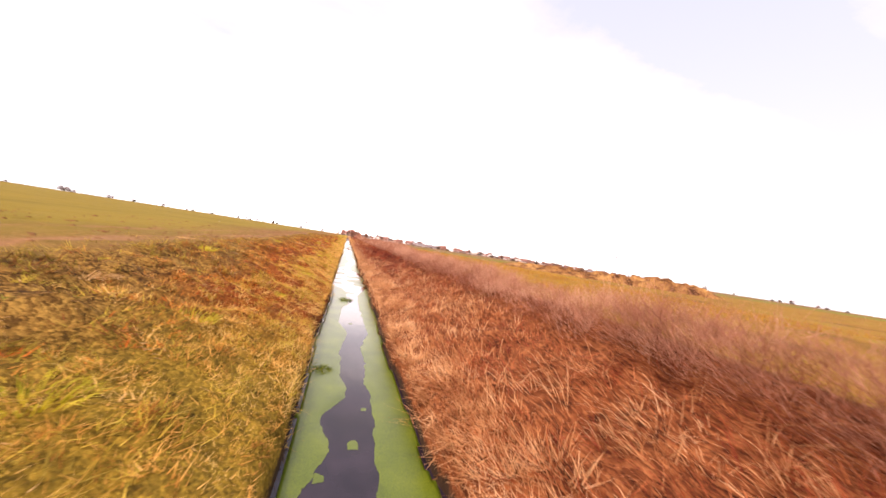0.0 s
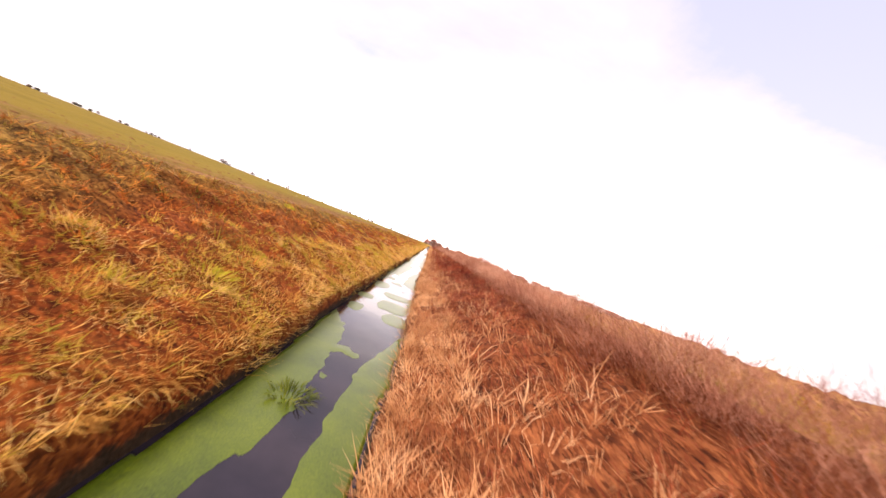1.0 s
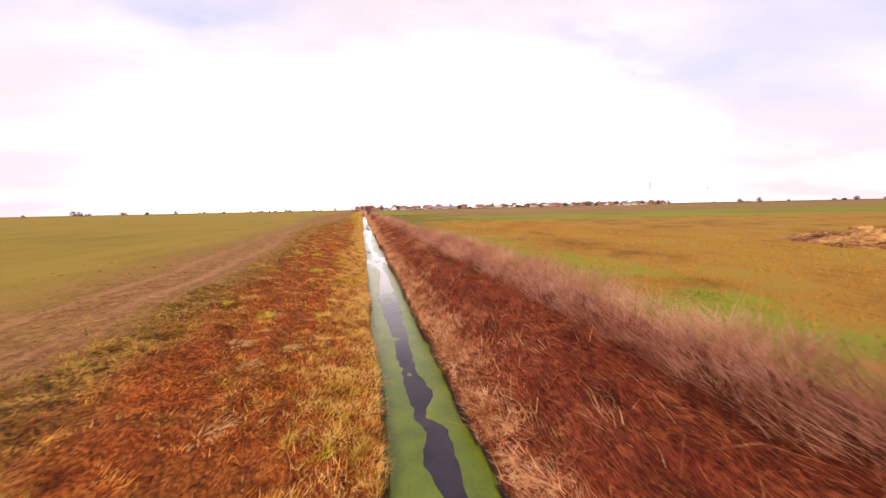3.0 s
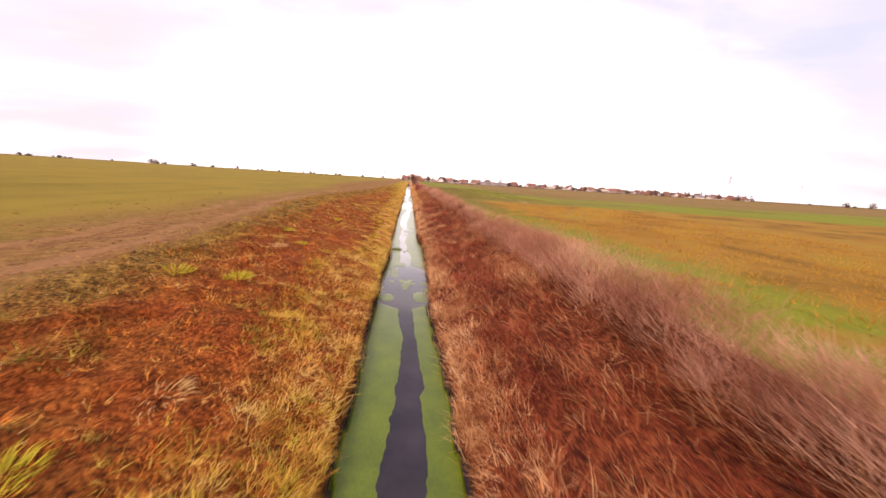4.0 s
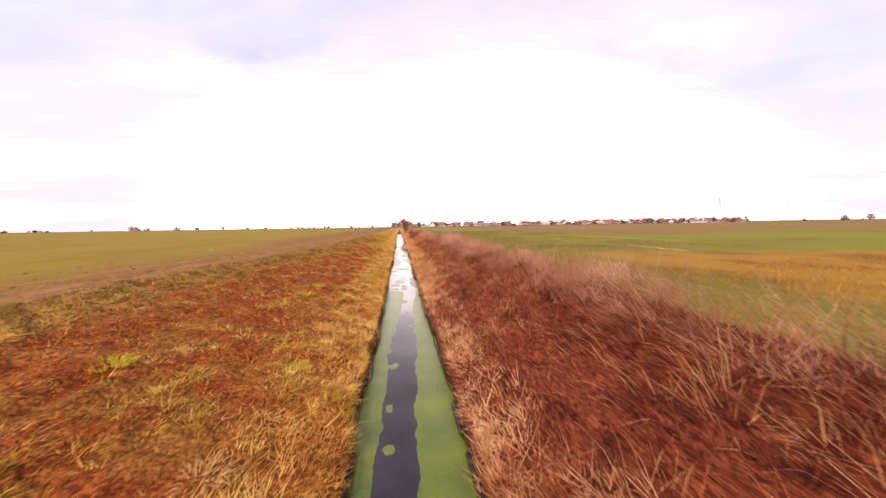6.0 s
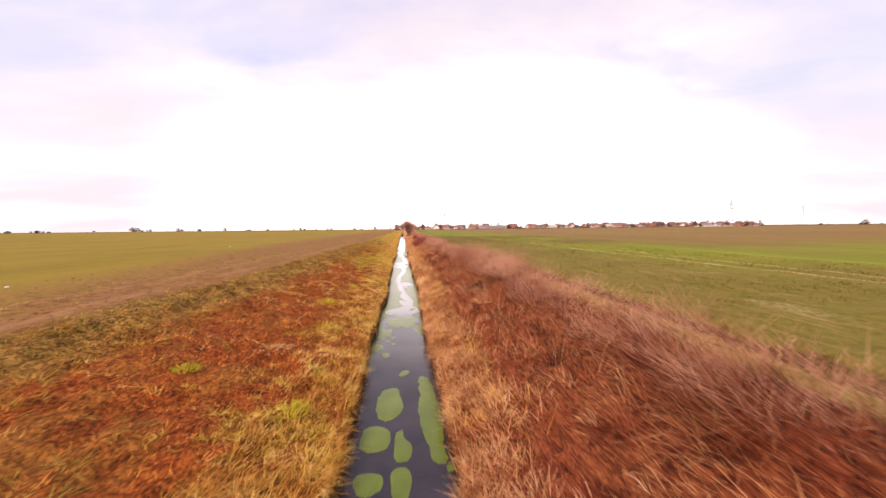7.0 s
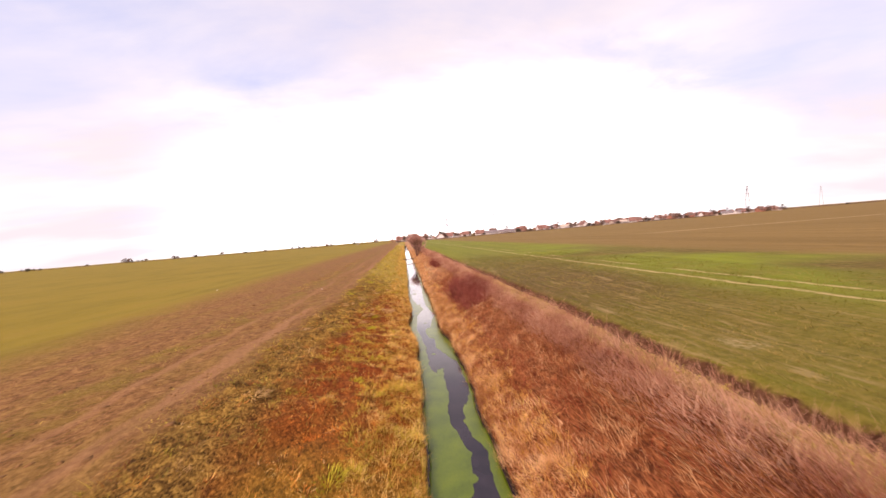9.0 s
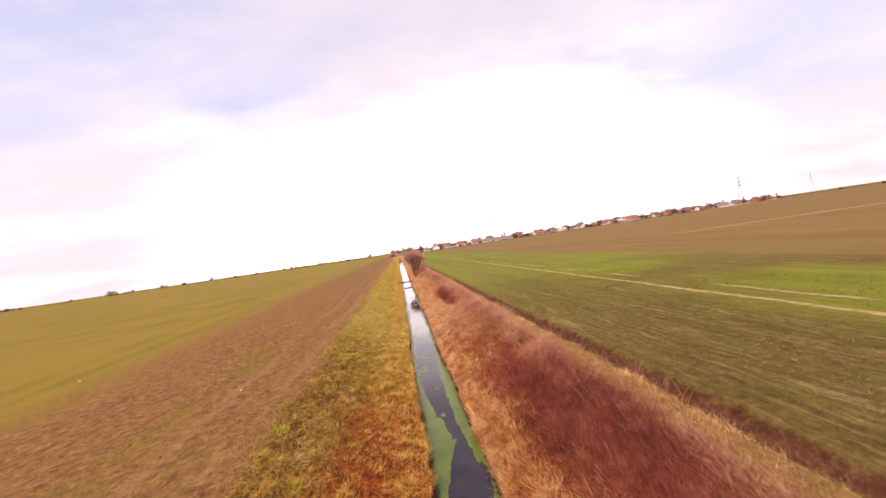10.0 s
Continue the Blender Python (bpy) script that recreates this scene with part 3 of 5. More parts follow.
CHANNEL_MIDDLE = [(33.1, 0.32, 0.3), (34.5, 0.25, 0.3), (35.7, 0.39, 0.27), (37.9, 0.11, 0.42), (39.5, 0.14, 0.15), (40.3, 0.05, 0.3), (41, 0.16, 0.2), (41.5, -0.1, 0.13), (42.2, 0.05, 0.26), (43.3, 0.0, 0.19),
                  (46.6, 0.05, 0.26), (50, 0.0, 0.42), (54, 0.05, 0.3), (57.5, 0.16, 0.17), (59.4, 0.05, 0.2), (60, 0, 1.0), (63.7, 0.1, 0.8), (64.5, -0.1, 0.28), (66.4, -0.1, 0.26), (68.2, -0.2, 0.21), (70.3, -0.16, 0.14), (71.7, -0.13, 0.25), (73.2, -0.05, 0.25)]
CHANNEL_FAR = [(75.5, -0.07, 0.2), (77.5, -0.25, 0.25), (80, -0.22, 0.27), (84, -0.1, 0.35), (89.7, 0.14, 0.22), (92.2, 0.3, 0.3), (93, 0, 1.0), (98.5, 0, 1.0), (100, 0.1, 0.4), (102.3, 0.05, 0.35), (102.7, 0, 0.7), (103.2, 0, 0.7),
               (103.9, 0.26, 0.2), (105, 0.14, 0.36), (107.2, -0.03, 0.15), (110.3, -0.27, 0.11), (112.3, -0.26, 0.17), (116.7, 0.1, 0.16), (119.1, 0.07, 0.24), (120, -0.1, 0.8), (123, 0.0, 0.8), (125, 0.32, 0.25)]
CHANNEL_END = [(126.2, 0.45, 0.2), (127.6, 0.08, 0.2), (129.5, 0.4, 0.35), (132, 0.1, 0.6), (134, -0.2, 0.22), (135.2, -0.1, 0.33), (136.2, -0.15, 0.23), (138, -0.1, 0.4), (141, 0.1, 0.6), (142.7, 0.23, 0.18), (144.5, 0.03, 0.31), (147, -0.1, 0.45), (153, 0.0, 0.62)]
# mats adrift in the open stretches: place, half length across and along
MATS = [(0.32, 20.0, 0.52, 0.75), (0.52, 18.6, 0.35, 0.6), (0.25, 21.7, 0.5, 0.5), (-0.62, 20.3, 0.26, 0.45), (-0.6, 18.7, 0.2, 0.5), (-0.58, 23.3, 0.3, 0.9), (-0.47, 26.05, 0.24, 0.45), (-0.5, 63.2, 0.18, 0.8), (-0.5, 62.0, 0.15, 0.2), (-0.16, 62.1, 0.11, 0.22),
        (0.2, 62.2, 0.11, 0.2), (-0.6, 60.4, 0.27, 0.36), (0.5, 60.4, 0.24, 0.55), (-0.3, 64.5, 0.2, 0.35), (0.58, 66.0, 0.26, 0.4), (-0.25, 95.2, 0.30, 0.75), (-0.45, 94.1, 0.30, 0.36), (-0.48, 93.0, 0.25, 0.25), (0.0, 93.0, 0.19, 0.35), (0.56, 94.7, 0.21, 1.8)]
MATS_FAR = [(-0.5, 102.0, 0.3, 0.4), (-0.5, 121.6, 0.26, 0.7), (0.55, 121.8, 0.2, 1.0), (-0.1, 130.2, 0.14, 1.9), (-0.24, 126.1, 0.27, 1.2), (0.47, 127.7, 0.13, 0.9), (-0.64, 136, 0.18, 1.4), (0.2, 136.6, 0.26, 1.1), (0.38, 134.1, 0.3, 0.9), (-0.25, 143.6, 0.2, 1.2), (0.58, 143.6, 0.12, 2.4)]
# open water torn into the mats, and a round mat left floating inside some of it
TEARS = [(0.11, 74.5, 0.52, 0.78), (0.0, 101.2, 0.72, 0.95), (0.22, 109.75, 0.42, 0.95)]
ISLES = [(0.24, 74.3, 0.43, 0.62), (0.02, 101.2, 0.58, 0.78), (0.02, 109.2, 0.06, 0.5), (0.2, 109.25, 0.07, 0.5), (0.38, 109.3, 0.07, 0.45)]


def weed(x, y):
    ys, cs, ws = np.array(CHANNEL_NEAR + CHANNEL_MIDDLE + CHANNEL_FAR + CHANNEL_END).T
    c, w = np.interp(y, ys, cs), np.interp(y, ys, ws)
    u = x - middle(y)
    ragged = 0.16 * fbm(x / 0.45, y / 0.6, 41, 3) + 0.12 * fbm(x / 0.16, y / 0.2, 47, 2)
    field = np.abs(u - c - 0.10 * fbm(y / 1.3, 3.3, 31)) - w + ragged
    stray = np.clip((y - 146) / 8, 0, 1) * 0.35 * fbm(x / 0.9, y / 1.6, 43, 2)
    field = field + stray

    bent_u, bent_y = u + 0.13 * fbm(x / 0.4 + 4, y / 0.5, 57, 2), y + 0.34 * fbm(x / 0.5, y / 0.8 + 7, 59, 2)

    def oval(mx, my, rx, ry):
        return (1 - (np.abs((bent_u - mx) / rx) ** 2.6 + np.abs((bent_y - my) / ry) ** 2.6) ** (1 / 2.6)) * min(rx, ry)

    for mat in MATS + MATS_FAR:
        field = np.maximum(field, oval(*mat) - 0.02 + 0.9 * ragged)
    for tear in TEARS:
        field = np.minimum(field, -oval(*tear) + 1.6 * ragged)
    for isle in ISLES:
        field = np.maximum(field, oval(*isle) + 1.2 * ragged)
    blob = fbm(x / 0.4 + 9, y / 0.6, 53, 2) - 0.21
    return np.maximum(field, np.minimum(blob, 0.05) * 1.2)


def duckweed_mesh(material):
    step_x, step_y = 0.045, 0.07
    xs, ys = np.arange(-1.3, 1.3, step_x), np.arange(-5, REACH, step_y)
    X, Y = np.meshgrid(xs, ys)
    F = weed(X, Y)
    gy_, gx_ = np.gradient(F, step_y, step_x)
    keep = (F[:-1, :-1] > 0) & (F[1:, :-1] > 0) & (F[:-1, 1:] > 0) & (F[1:, 1:] > 0)
    U = X - middle(Y)
    inside = (U > -half_left(Y) - 0.12) & (U < half_right(Y) + 0.12)
    keep &= inside[:-1, :-1] & inside[1:, 1:]
    used = np.zeros(F.shape, int)
    for a in (slice(0, -1), slice(1, None)):
        for b in (slice(0, -1), slice(1, None)):
            used[a, b] += keep
    rim = (used > 0) & (used < 4)
    g2 = gx_**2 + gy_**2 + 1e-3
    X = np.where(rim, X - np.clip(F * gx_ / g2, -step_x, step_x), X)
    Y = np.where(rim, Y - np.clip(F * gy_ / g2, -step_y, step_y), Y)
    Z = np.where(rim, 0.002, 0.008)
    index = np.cumsum((used > 0).ravel()).reshape(F.shape) - 1
    a, b = np.nonzero(keep)
    loops = np.stack([index[a, b], index[a, b + 1], index[a + 1, b + 1], index[a + 1, b]], 1).ravel()
    pick = used > 0
    return mesh_from("duckweed", np.stack([X[pick], Y[pick], Z[pick]], -1), loops, np.arange(len(a)) * 4, material, True)


def duckweed_material():
    m = Nodes("duckweed", 0.3, specular=0.5)
    fine = m.noise(70, 3, 0.6)
    m.bump(fine, 0.2, 0.005)
    return m.colour(m.ramp(m.mix(0.45, fine, m.noise(1.6, 4)), [(0.32, (0.030, 0.058, 0.003)), (0.5, (0.075, 0.125, 0.005)), (0.7, (0.135, 0.19, 0.008))]))


duckweed = new("duckweed", duckweed_mesh(duckweed_material()))
tagged(duckweed, "bright green duckweed mats floating on the ditch water", "duckweed", kind="stuff")


# ---- grasses: many small blades, no two alike ----
rng = np.random.default_rng(7)


def blades_mesh(name, x, y, length, width, lean, material, droop=0.25, ground_z=None, bent=True):
    """Blades at x, y; lean: (n, 3) directions; each a tapered strip that droops at its tip, or one plain spike where they lie short and matted."""
    n = len(x)
    z = (height(x, y) if ground_z is None else ground_z) - 0.02
    base = np.stack([x, y, z], 1)
    way = lean / np.linalg.norm(lean, axis=1, keepdims=True)
    turn = rng.uniform(0, np.pi, n)
    side = np.stack([np.cos(turn), np.sin(turn), np.zeros(n)], 1) * (width / 2)[:, None]
    mid = base + way * (length * 0.55)[:, None]
    fall = way.copy()
    fall[:, 2] -= droop * 2
    fall /= np.linalg.norm(fall, axis=1, keepdims=True)
    tip = mid + fall * (length * 0.5)[:, None]
    if not bent:
        verts = np.stack([base - side * 1.25, base + side * 1.25, tip], 1)
        return mesh_from(name, verts, np.arange(n * 3), np.arange(n) * 3, material)
    verts = np.stack([base - side, base + side, mid - side * 0.8, mid + side * 0.8, tip], 1)
    o = np.arange(n)[:, None] * 5
    loops = np.concatenate([o, o + 1, o + 3, o + 2, o + 2, o + 3, o + 4], 1).ravel()
    starts = (np.arange(n)[:, None] * 7 + np.array([0, 4])).ravel()
    return mesh_from(name, verts, loops, starts, material)


def tufts(count, x_lo, x_hi, y_lo, y_hi, per, spread):
    """Blades gathered in tufts: place of each blade and the outward way of each from its tuft."""
    tx, ty = rng.uniform(0, 1, count), rng.uniform(y_lo, y_hi, count)
    lo = x_lo(ty) if callable(x_lo) else x_lo
    hi = x_hi(ty) if callable(x_hi) else x_hi
    tx = lo + (hi - lo) * tx
    size = rng.uniform(0.5, 1.7, count)
    who = np.repeat(np.arange(count), per)
    a, r = rng.uniform(0, 2 * np.pi, len(who)), np.sqrt(rng.uniform(0, 1, len(who))) * spread * size[who]
    out = np.stack([np.cos(a) * r, np.sin(a) * r], 1)
    return tx[who] + out[:, 0], ty[who] + out[:, 1], out / spread, size[who], who


def grass(name, label, count, x_lo, x_hi, y_lo, y_hi, material, long, wide, lean, splay=0.6, per=12, spread=0.14, droop=0.25, thin=None, tall=None, drill=0.0, held=0.0, gaps=0.0, sway=False, stiff=False):
    x, y, out, size, who = tufts(count, x_lo, x_hi, y_lo, y_hi, per, spread)
    if drill:
        x = np.round(x / drill) * drill + rng.normal(0, drill * 0.1, len(x))
    n = len(x)
    keep = np.ones(n, bool)
    u = x - middle(y)
    bare = 0.05 + 0.15 * vnoise(y * 2.3, x * 0 + np.sign(x), 29)  # the undercut rim is bare in places
    keep &= (u < -half_left(y) - bare) | (u > half_right(y) + bare)
    if gaps:
        keep &= vnoise(x * 3.4 + 3, y * 2.8, 37) * 0.6 + vnoise(x * 1.3, y * 1.1, 39) * 0.4 > gaps
    if thin is not None:
        keep &= thin(x, y) > rng.uniform(0, 1, who.max() + 1)[who]
    x, y, out, size = x[keep], y[keep], out[keep], size[keep]
    n = len(x)
    gust = np.stack([fbm(x / 3, y / 3, 61), fbm(x / 3, y / 3, 67)], 1) * 1.2
    way = np.stack([lean[0] + gust[:, 0] + out[:, 0] * splay + rng.normal(0, 0.22, n), lean[1] + gust[:, 1] + out[:, 1] * splay + rng.normal(0, 0.22, n),
                    lean[2] + rng.normal(0, 0.12, n)], 1)
    way[:, 2] = np.maximum(way[:, 2], 0.12)
    length = rng.uniform(long[0], long[1], n) * size
    if tall is not None:
        length = length * tall(y)
    if sway:  # the wind has laid the sedge in shocks
        along, across = 0.94 * y - 0.34 * x, 0.94 * x + 0.34 * y
        length = length * (0.4 + 1.2 * vnoise(across * 1.5, along * 0.7, 34))
    length = np.minimum(length * (0.55 + 0.9 * vnoise(x * 2.6, y * 2.6, 33)), long[1] * 1.7)
    width = rng.uniform(wide[0], wide[1], n) * np.clip(length / (0.6 * long[1]), 0.45, 1)
    up = held * size * (1.0 if tall is None else tall(y)) * rng.uniform(0.6, 1.1, n)
    ob = new(name, blades_mesh(name, x, y, length, width, way, material, droop, height(x, y) + up, long[1] > 0.34 and y_lo < 150 and not stiff))
    return tagged(ob, label, "grass", kind="stuff")


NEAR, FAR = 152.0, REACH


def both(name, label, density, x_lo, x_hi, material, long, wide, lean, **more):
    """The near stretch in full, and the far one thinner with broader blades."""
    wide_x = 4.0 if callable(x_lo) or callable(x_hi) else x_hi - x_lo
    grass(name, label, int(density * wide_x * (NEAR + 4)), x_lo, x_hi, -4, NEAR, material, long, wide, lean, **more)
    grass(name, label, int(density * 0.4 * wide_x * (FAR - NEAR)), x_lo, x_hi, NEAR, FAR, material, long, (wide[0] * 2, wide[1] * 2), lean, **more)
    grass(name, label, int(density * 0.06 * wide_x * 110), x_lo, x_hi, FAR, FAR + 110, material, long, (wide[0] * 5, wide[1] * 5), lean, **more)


def patchy(seed, scale, level, soft=0.15):
    return lambda x, y: np.clip((fbm(x / scale, y / scale, seed) + 0.5 - level) / soft + 0.5, 0, 1)


def reedy(y):
    """How tall the reeds stand along the bank."""
    return np.interp(y, [0, 20, 30, 62, 68, 96, 100, 110, 114, 119, 123, 131, 140, 230], [0.72, 0.72, 1.0, 1.05, 0.75, 0.8, 1.1, 1.05, 0.68, 0.68, 0.85, 0.8, 0.8, 0.8]) * (0.72 + 0.6 * vnoise(np.asarray(y, float) / 1.6, 0.5, 65))


def plumed(x, y):
    """Where the crest still carries its feathery heads."""
    share = np.interp(y, [60, 66, 79, 83, 92, 95, 99, 110, 113, 119, 122, 134, 138, 146, 150], [1, 0.3, 0.3, 0.5, 0.5, 0.4, 0.65, 0.65, 0.4, 0.4, 0.6, 0.6, 0.25, 0.45, 0.8])
    return share * np.where(x > 4.4, np.interp(y, [60, 70, 92, 106, 111, 120, 124, 150], [0.5, 0.3, 0.4, 0.3, 0.15, 0.15, 0.2, 0.4]), 1.0)


def strip(y):
    """How far the straw by the water reaches up the left bank."""
    return np.interp(y, [0, 22, 32, 56, 62, 66, 72, 76, 90, 104, 108, 113, 118], [2.3, 2.0, 1.5, 1.9, 2.3, 1.3, 1.3, 1.8, 1.9, 1.7, 1.5, 1.6, 1.8])


def golden(x, y):
    """Where the left bank is yellow-green rather than rusty."""
    share = np.interp(y, [3, 8, 13, 26, 62, 66, 73, 80, 96, 104, 110, 117, 130, 136, 143, 148], [0.9, 0.35, 0.18, 0.16, 0.16, 0.14, 0.20, 0.48, 0.34, 0.38, 0.3, 0.6, 0.66, 0.8, 0.75, 1.0])
    rusty = np.interp(y, [118, 122, 131, 135, 146, 148], [0, 1, 1, 0.45, 0.45, 0]) * (np.clip((fbm(x / 1.5, y / 3.0, 23) - 0.02) / 0.08, 0, 1) * np.clip((-1.7 - x) / 0.5, 0, 1))
    return share * (1 - 0.85 * rusty) * np.where((y > 100) & (y < 145), np.clip((x + 5.2 + 2.4 * fbm(x / 1.3, y / 1.3, 19)) / 1.8, 0.15, 1), 1.0)


def crest_width(y):
    """How far the olive weeds of the crest reach down the left bank."""
    return np.interp(y, [8, 16, 31, 38, 50, 60, 84, 90], [1.6, 1.1, 1.1, 1.4, 1.5, 1.5, 2.1, 2.5])


# left bank, from the water up
both("straw_grass", "matted golden straw grass along the ditch's edge", 25, lambda y: middle(y) - half_left(y) - 2.2, lambda y: middle(y) - half_left(y), STRAW,
     (0.09, 0.22), (0.007, 0.015), (0.3, 0.1, 0.5), per=16, tall=lambda y: np.interp(y, [10, 26], [0.62, 1.0]), thin=lambda x, y: np.clip((x + 0.75 + strip(y) + 0.9 * fbm(x, y * 0.8, 15)) / 0.5, 0, 1))
both("yellow_green_grass", "yellow-green grass mixed into the straw on the bank", 24, lambda y: np.where(golden(-3 + 0 * y, y) > 0.42, np.where(y < 140, -4.5, -5.5), middle(y) - half_left(y) - 0.1 - strip(y)), lambda y: middle(y) - half_left(y) - 0.05, LEAFY,
     (0.09, 0.24), (0.008, 0.017), (0.15, 0.2, 0.6), splay=0.9, per=15, tall=lambda y: np.interp(y, [10, 26], [0.62, 1.0]), thin=lambda x, y: np.interp(y, [32, 42, 52, 57, 63, 68, 106, 114], [1.15, 0.5, 0.5, 1, 1, 0.5, 0.5, 1]) * np.clip(0.85 * patchy(91, 1.1, 0.5)(x, y) + 0.3 * golden(x, y), 0, 1), gaps=0.30)
both("olive_grass", "dull green and yellow grass on the ditch bank", 22, lambda y: top_left(y) - 0.3, lambda y: middle(y) - half_left(y) - 0.1, OLIVE,
     (0.07, 0.19), (0.009, 0.020), (0.1, 0.25, 0.5), splay=1.0, per=15, thin=lambda x, y: np.clip(patchy(71, 1.6, 0.56)(x, y) + 0.9 * np.clip((top_left(y) + crest_width(y) - x) / 1.0, 0, 1) + 0.7 * golden(x, y) - 0.1, 0, 1), gaps=0.38)
both("straw_patch", "yellow straw grass scattered over the bank", 13, lambda y: top_left(y) + 0.6, lambda y: middle(y) - half_left(y) - 0.8, STRAW,
     (0.05, 0.14), (0.007, 0.015), (0.1, 0.2, 0.6), per=16, thin=lambda x, y: np.clip(patchy(77, 1.5, 0.57)(x, y) + 0.65 * golden(x, y) - 0.05, 0, 1), gaps=0.30)
both("dark_dead_grass", "dark brown dead weeds along the top of the bank", 18, lambda y: top_left(y) - 0.1, lambda y: top_left(y) + crest_width(y) + 0.3, DOCK,
     (0.07, 0.20), (0.009, 0.021), (0.1, 0.25, 0.45), splay=1.0, per=14, thin=lambda x, y: np.clip(patchy(87, 1.4, 0.38)(x, y) - 0.8 * golden(x, y) + 0.1, 0, 1), gaps=0.38)
both("rust_grass", "rust-red matted dead grass covering the ditch bank", 24, lambda y: top_left(y) + 0.2, lambda y: middle(y) - half_left(y) - 0.8, RUST,
     (0.05, 0.13), (0.009, 0.018), (0.1, 0.25, 0.65), splay=1.0, per=15, thin=lambda x, y: np.clip(np.maximum(patchy(83, 2.0, 0.40)(x, y), 0.5) - 1.05 * golden(x, y) + 0.14, 0.02, 1) * np.clip((-0.75 - 0.6 * strip(y) - x) / 0.6, 0.25, 1) * np.clip(x - top_left(y) - crest_width(y) + 1.3, 0.15, 1), gaps=0.38)
grass("yellow_clump", "yellow-green grass clumps dotted over the rusty bank", 4200, lambda y: top_left(y) + 0.3, lambda y: middle(y) - half_left(y) - 0.6, -4, 160, LEAFY, (0.05, 0.13), (0.009, 0.019), (0.1, 0.2, 0.6), splay=1.0, per=24,
      thin=lambda x, y: patchy(103, 0.7, 0.63, 0.06)(x, y))
grass("green_clump", "dull green grass clumps dotted over the rusty bank", 3600, lambda y: top_left(y) + 0.3, lambda y: middle(y) - half_left(y) - 0.8, -4, 160, GREEN, (0.05, 0.14), (0.008, 0.017), (0.1, 0.2, 0.6), splay=1.0, per=24,
      thin=lambda x, y: patchy(125, 0.9, 0.70, 0.06)(x, y))
grass("straw_clump", "bleached straw clumps dotted over the rusty bank", 3600, lambda y: top_left(y) + 0.2, lambda y: middle(y) - half_left(y) - 0.6, -4, 160, PALE, (0.05, 0.12), (0.008, 0.017), (0.1, 0.25, 0.45), splay=1.0, per=22,
      thin=lambda x, y: patchy(107, 0.6, 0.68 - 0.06 * np.clip(top_left(y) + 2.4 - x, 0, 1), 0.06)(x, y))
grass("headland_grass", "thin olive grass creeping from the bank onto the bare headland", 3800, lambda y: top_left(y) - 2.2, lambda y: top_left(y) + 0.3, 0, 175, OLIVE, (0.06, 0.17), (0.009, 0.020), (0.1, 0.2, 0.5), splay=1.0, per=12,
      thin=lambda x, y: patchy(95, 1.2, 0.52)(x, y) * np.clip(1.0 - (top_left(y) - x) / 2.0, 0.05, 1))
grass("wheel_strip_grass", "strip of olive grass left between the wheel tracks", 2600, -10.8, -9.5, 90, 190, OLIVE, (0.05, 0.13), (0.010, 0.022), (0.0, 0.2, 0.5), splay=1.0, per=12, thin=patchy(99, 2.0, 0.48))
grass("edge_grass", "straw grass hanging over the ditch's water", 3800, lambda y: middle(y) - half_left(y) - 0.45, lambda y: middle(y) - half_left(y) - 0.02, -4, 160, STRAW, (0.12, 0.26), (0.007, 0.015), (0.4, 0.05, 0.6), per=14, spread=0.1, droop=0.5)
# right bank
grass("edge_grass", "bleached grass hanging over the ditch's water", 3800, lambda y: middle(y) + half_right(y) + 0.02, lambda y: middle(y) + half_right(y) + 0.45, -4, 160, BLEACHED, (0.12, 0.26), (0.007, 0.015), (-0.4, 0.05, 0.6), per=14, spread=0.1, droop=0.5)
both("straw_grass", "bleached straw grass overhanging the ditch's edge", 17, lambda y: middle(y) + half_right(y), lambda y: middle(y) + half_right(y) + 0.95, BLEACHED,
     (0.12, 0.34), (0.007, 0.016), (-0.25, 0.3, 0.55), per=16, thin=lambda x, y: np.interp(y, [36, 44, 60, 64, 84, 92], [1, 0.7, 0.7, 0.4, 0.45, 1]) * np.clip(0.35 + patchy(81, 0.9, 0.5)(x, y), 0, 1))
both("straw_drift", "tufts of bleached straw spreading into the red sedge", 9, 1.6, 3.2, BLEACHED, (0.15, 0.40), (0.007, 0.015), (-0.2, 0.4, 0.6), per=14,
     thin=lambda x, y: np.clip(patchy(79, 1.3, 0.58)(x, y) * np.clip((3.0 - x) / 1.0, 0.15, 1) + np.interp(y, [14, 25, 88, 96, 150, 160], [0.75, 0, 0, 0.2, 0.2, 0.6]), 0, 1))
both("red_sedge", "dark red-brown wind-laid sedge on the ditch bank", 34, 1.5, 4.35, SEDGE, (0.20, 0.48), (0.005, 0.011), (-0.2, 0.6, 0.45), per=13, spread=0.2, droop=0.4, tall=reedy,
     thin=lambda x, y: np.interp(y, [12, 26, 76, 88, 110, 113, 118, 121, 135, 138, 147, 150], [0.22, 1, 1, 0.95, 0.8, 1, 0.9, 0.3, 0.2, 0.5, 0.5, 0.08]) + 0 * x, gaps=0.37, sway=True)
grass("tawny_sedge", "golden-brown dry sedge laid over by the wind", 8200, 1.3, 4.0, -4, 240, TAWNY, (0.20, 0.48), (0.005, 0.011), (-0.25, 0.6, 0.5), per=14, spread=0.18, droop=0.4, tall=reedy,
      thin=lambda x, y: np.interp(y, [16, 28, 46, 54, 62, 65, 80, 90, 100, 110, 113, 119, 122, 133, 137, 148, 153], [0.9, 0.36, 0.36, 0.7, 0.7, 0.4, 0.4, 0.9, 0.95, 0.95, 0.35, 0.35, 0.95, 0.95, 0.7, 0.6, 0.45]) + np.clip(2.2 - x, 0, 1) * (y < 150), gaps=0.37, sway=True)
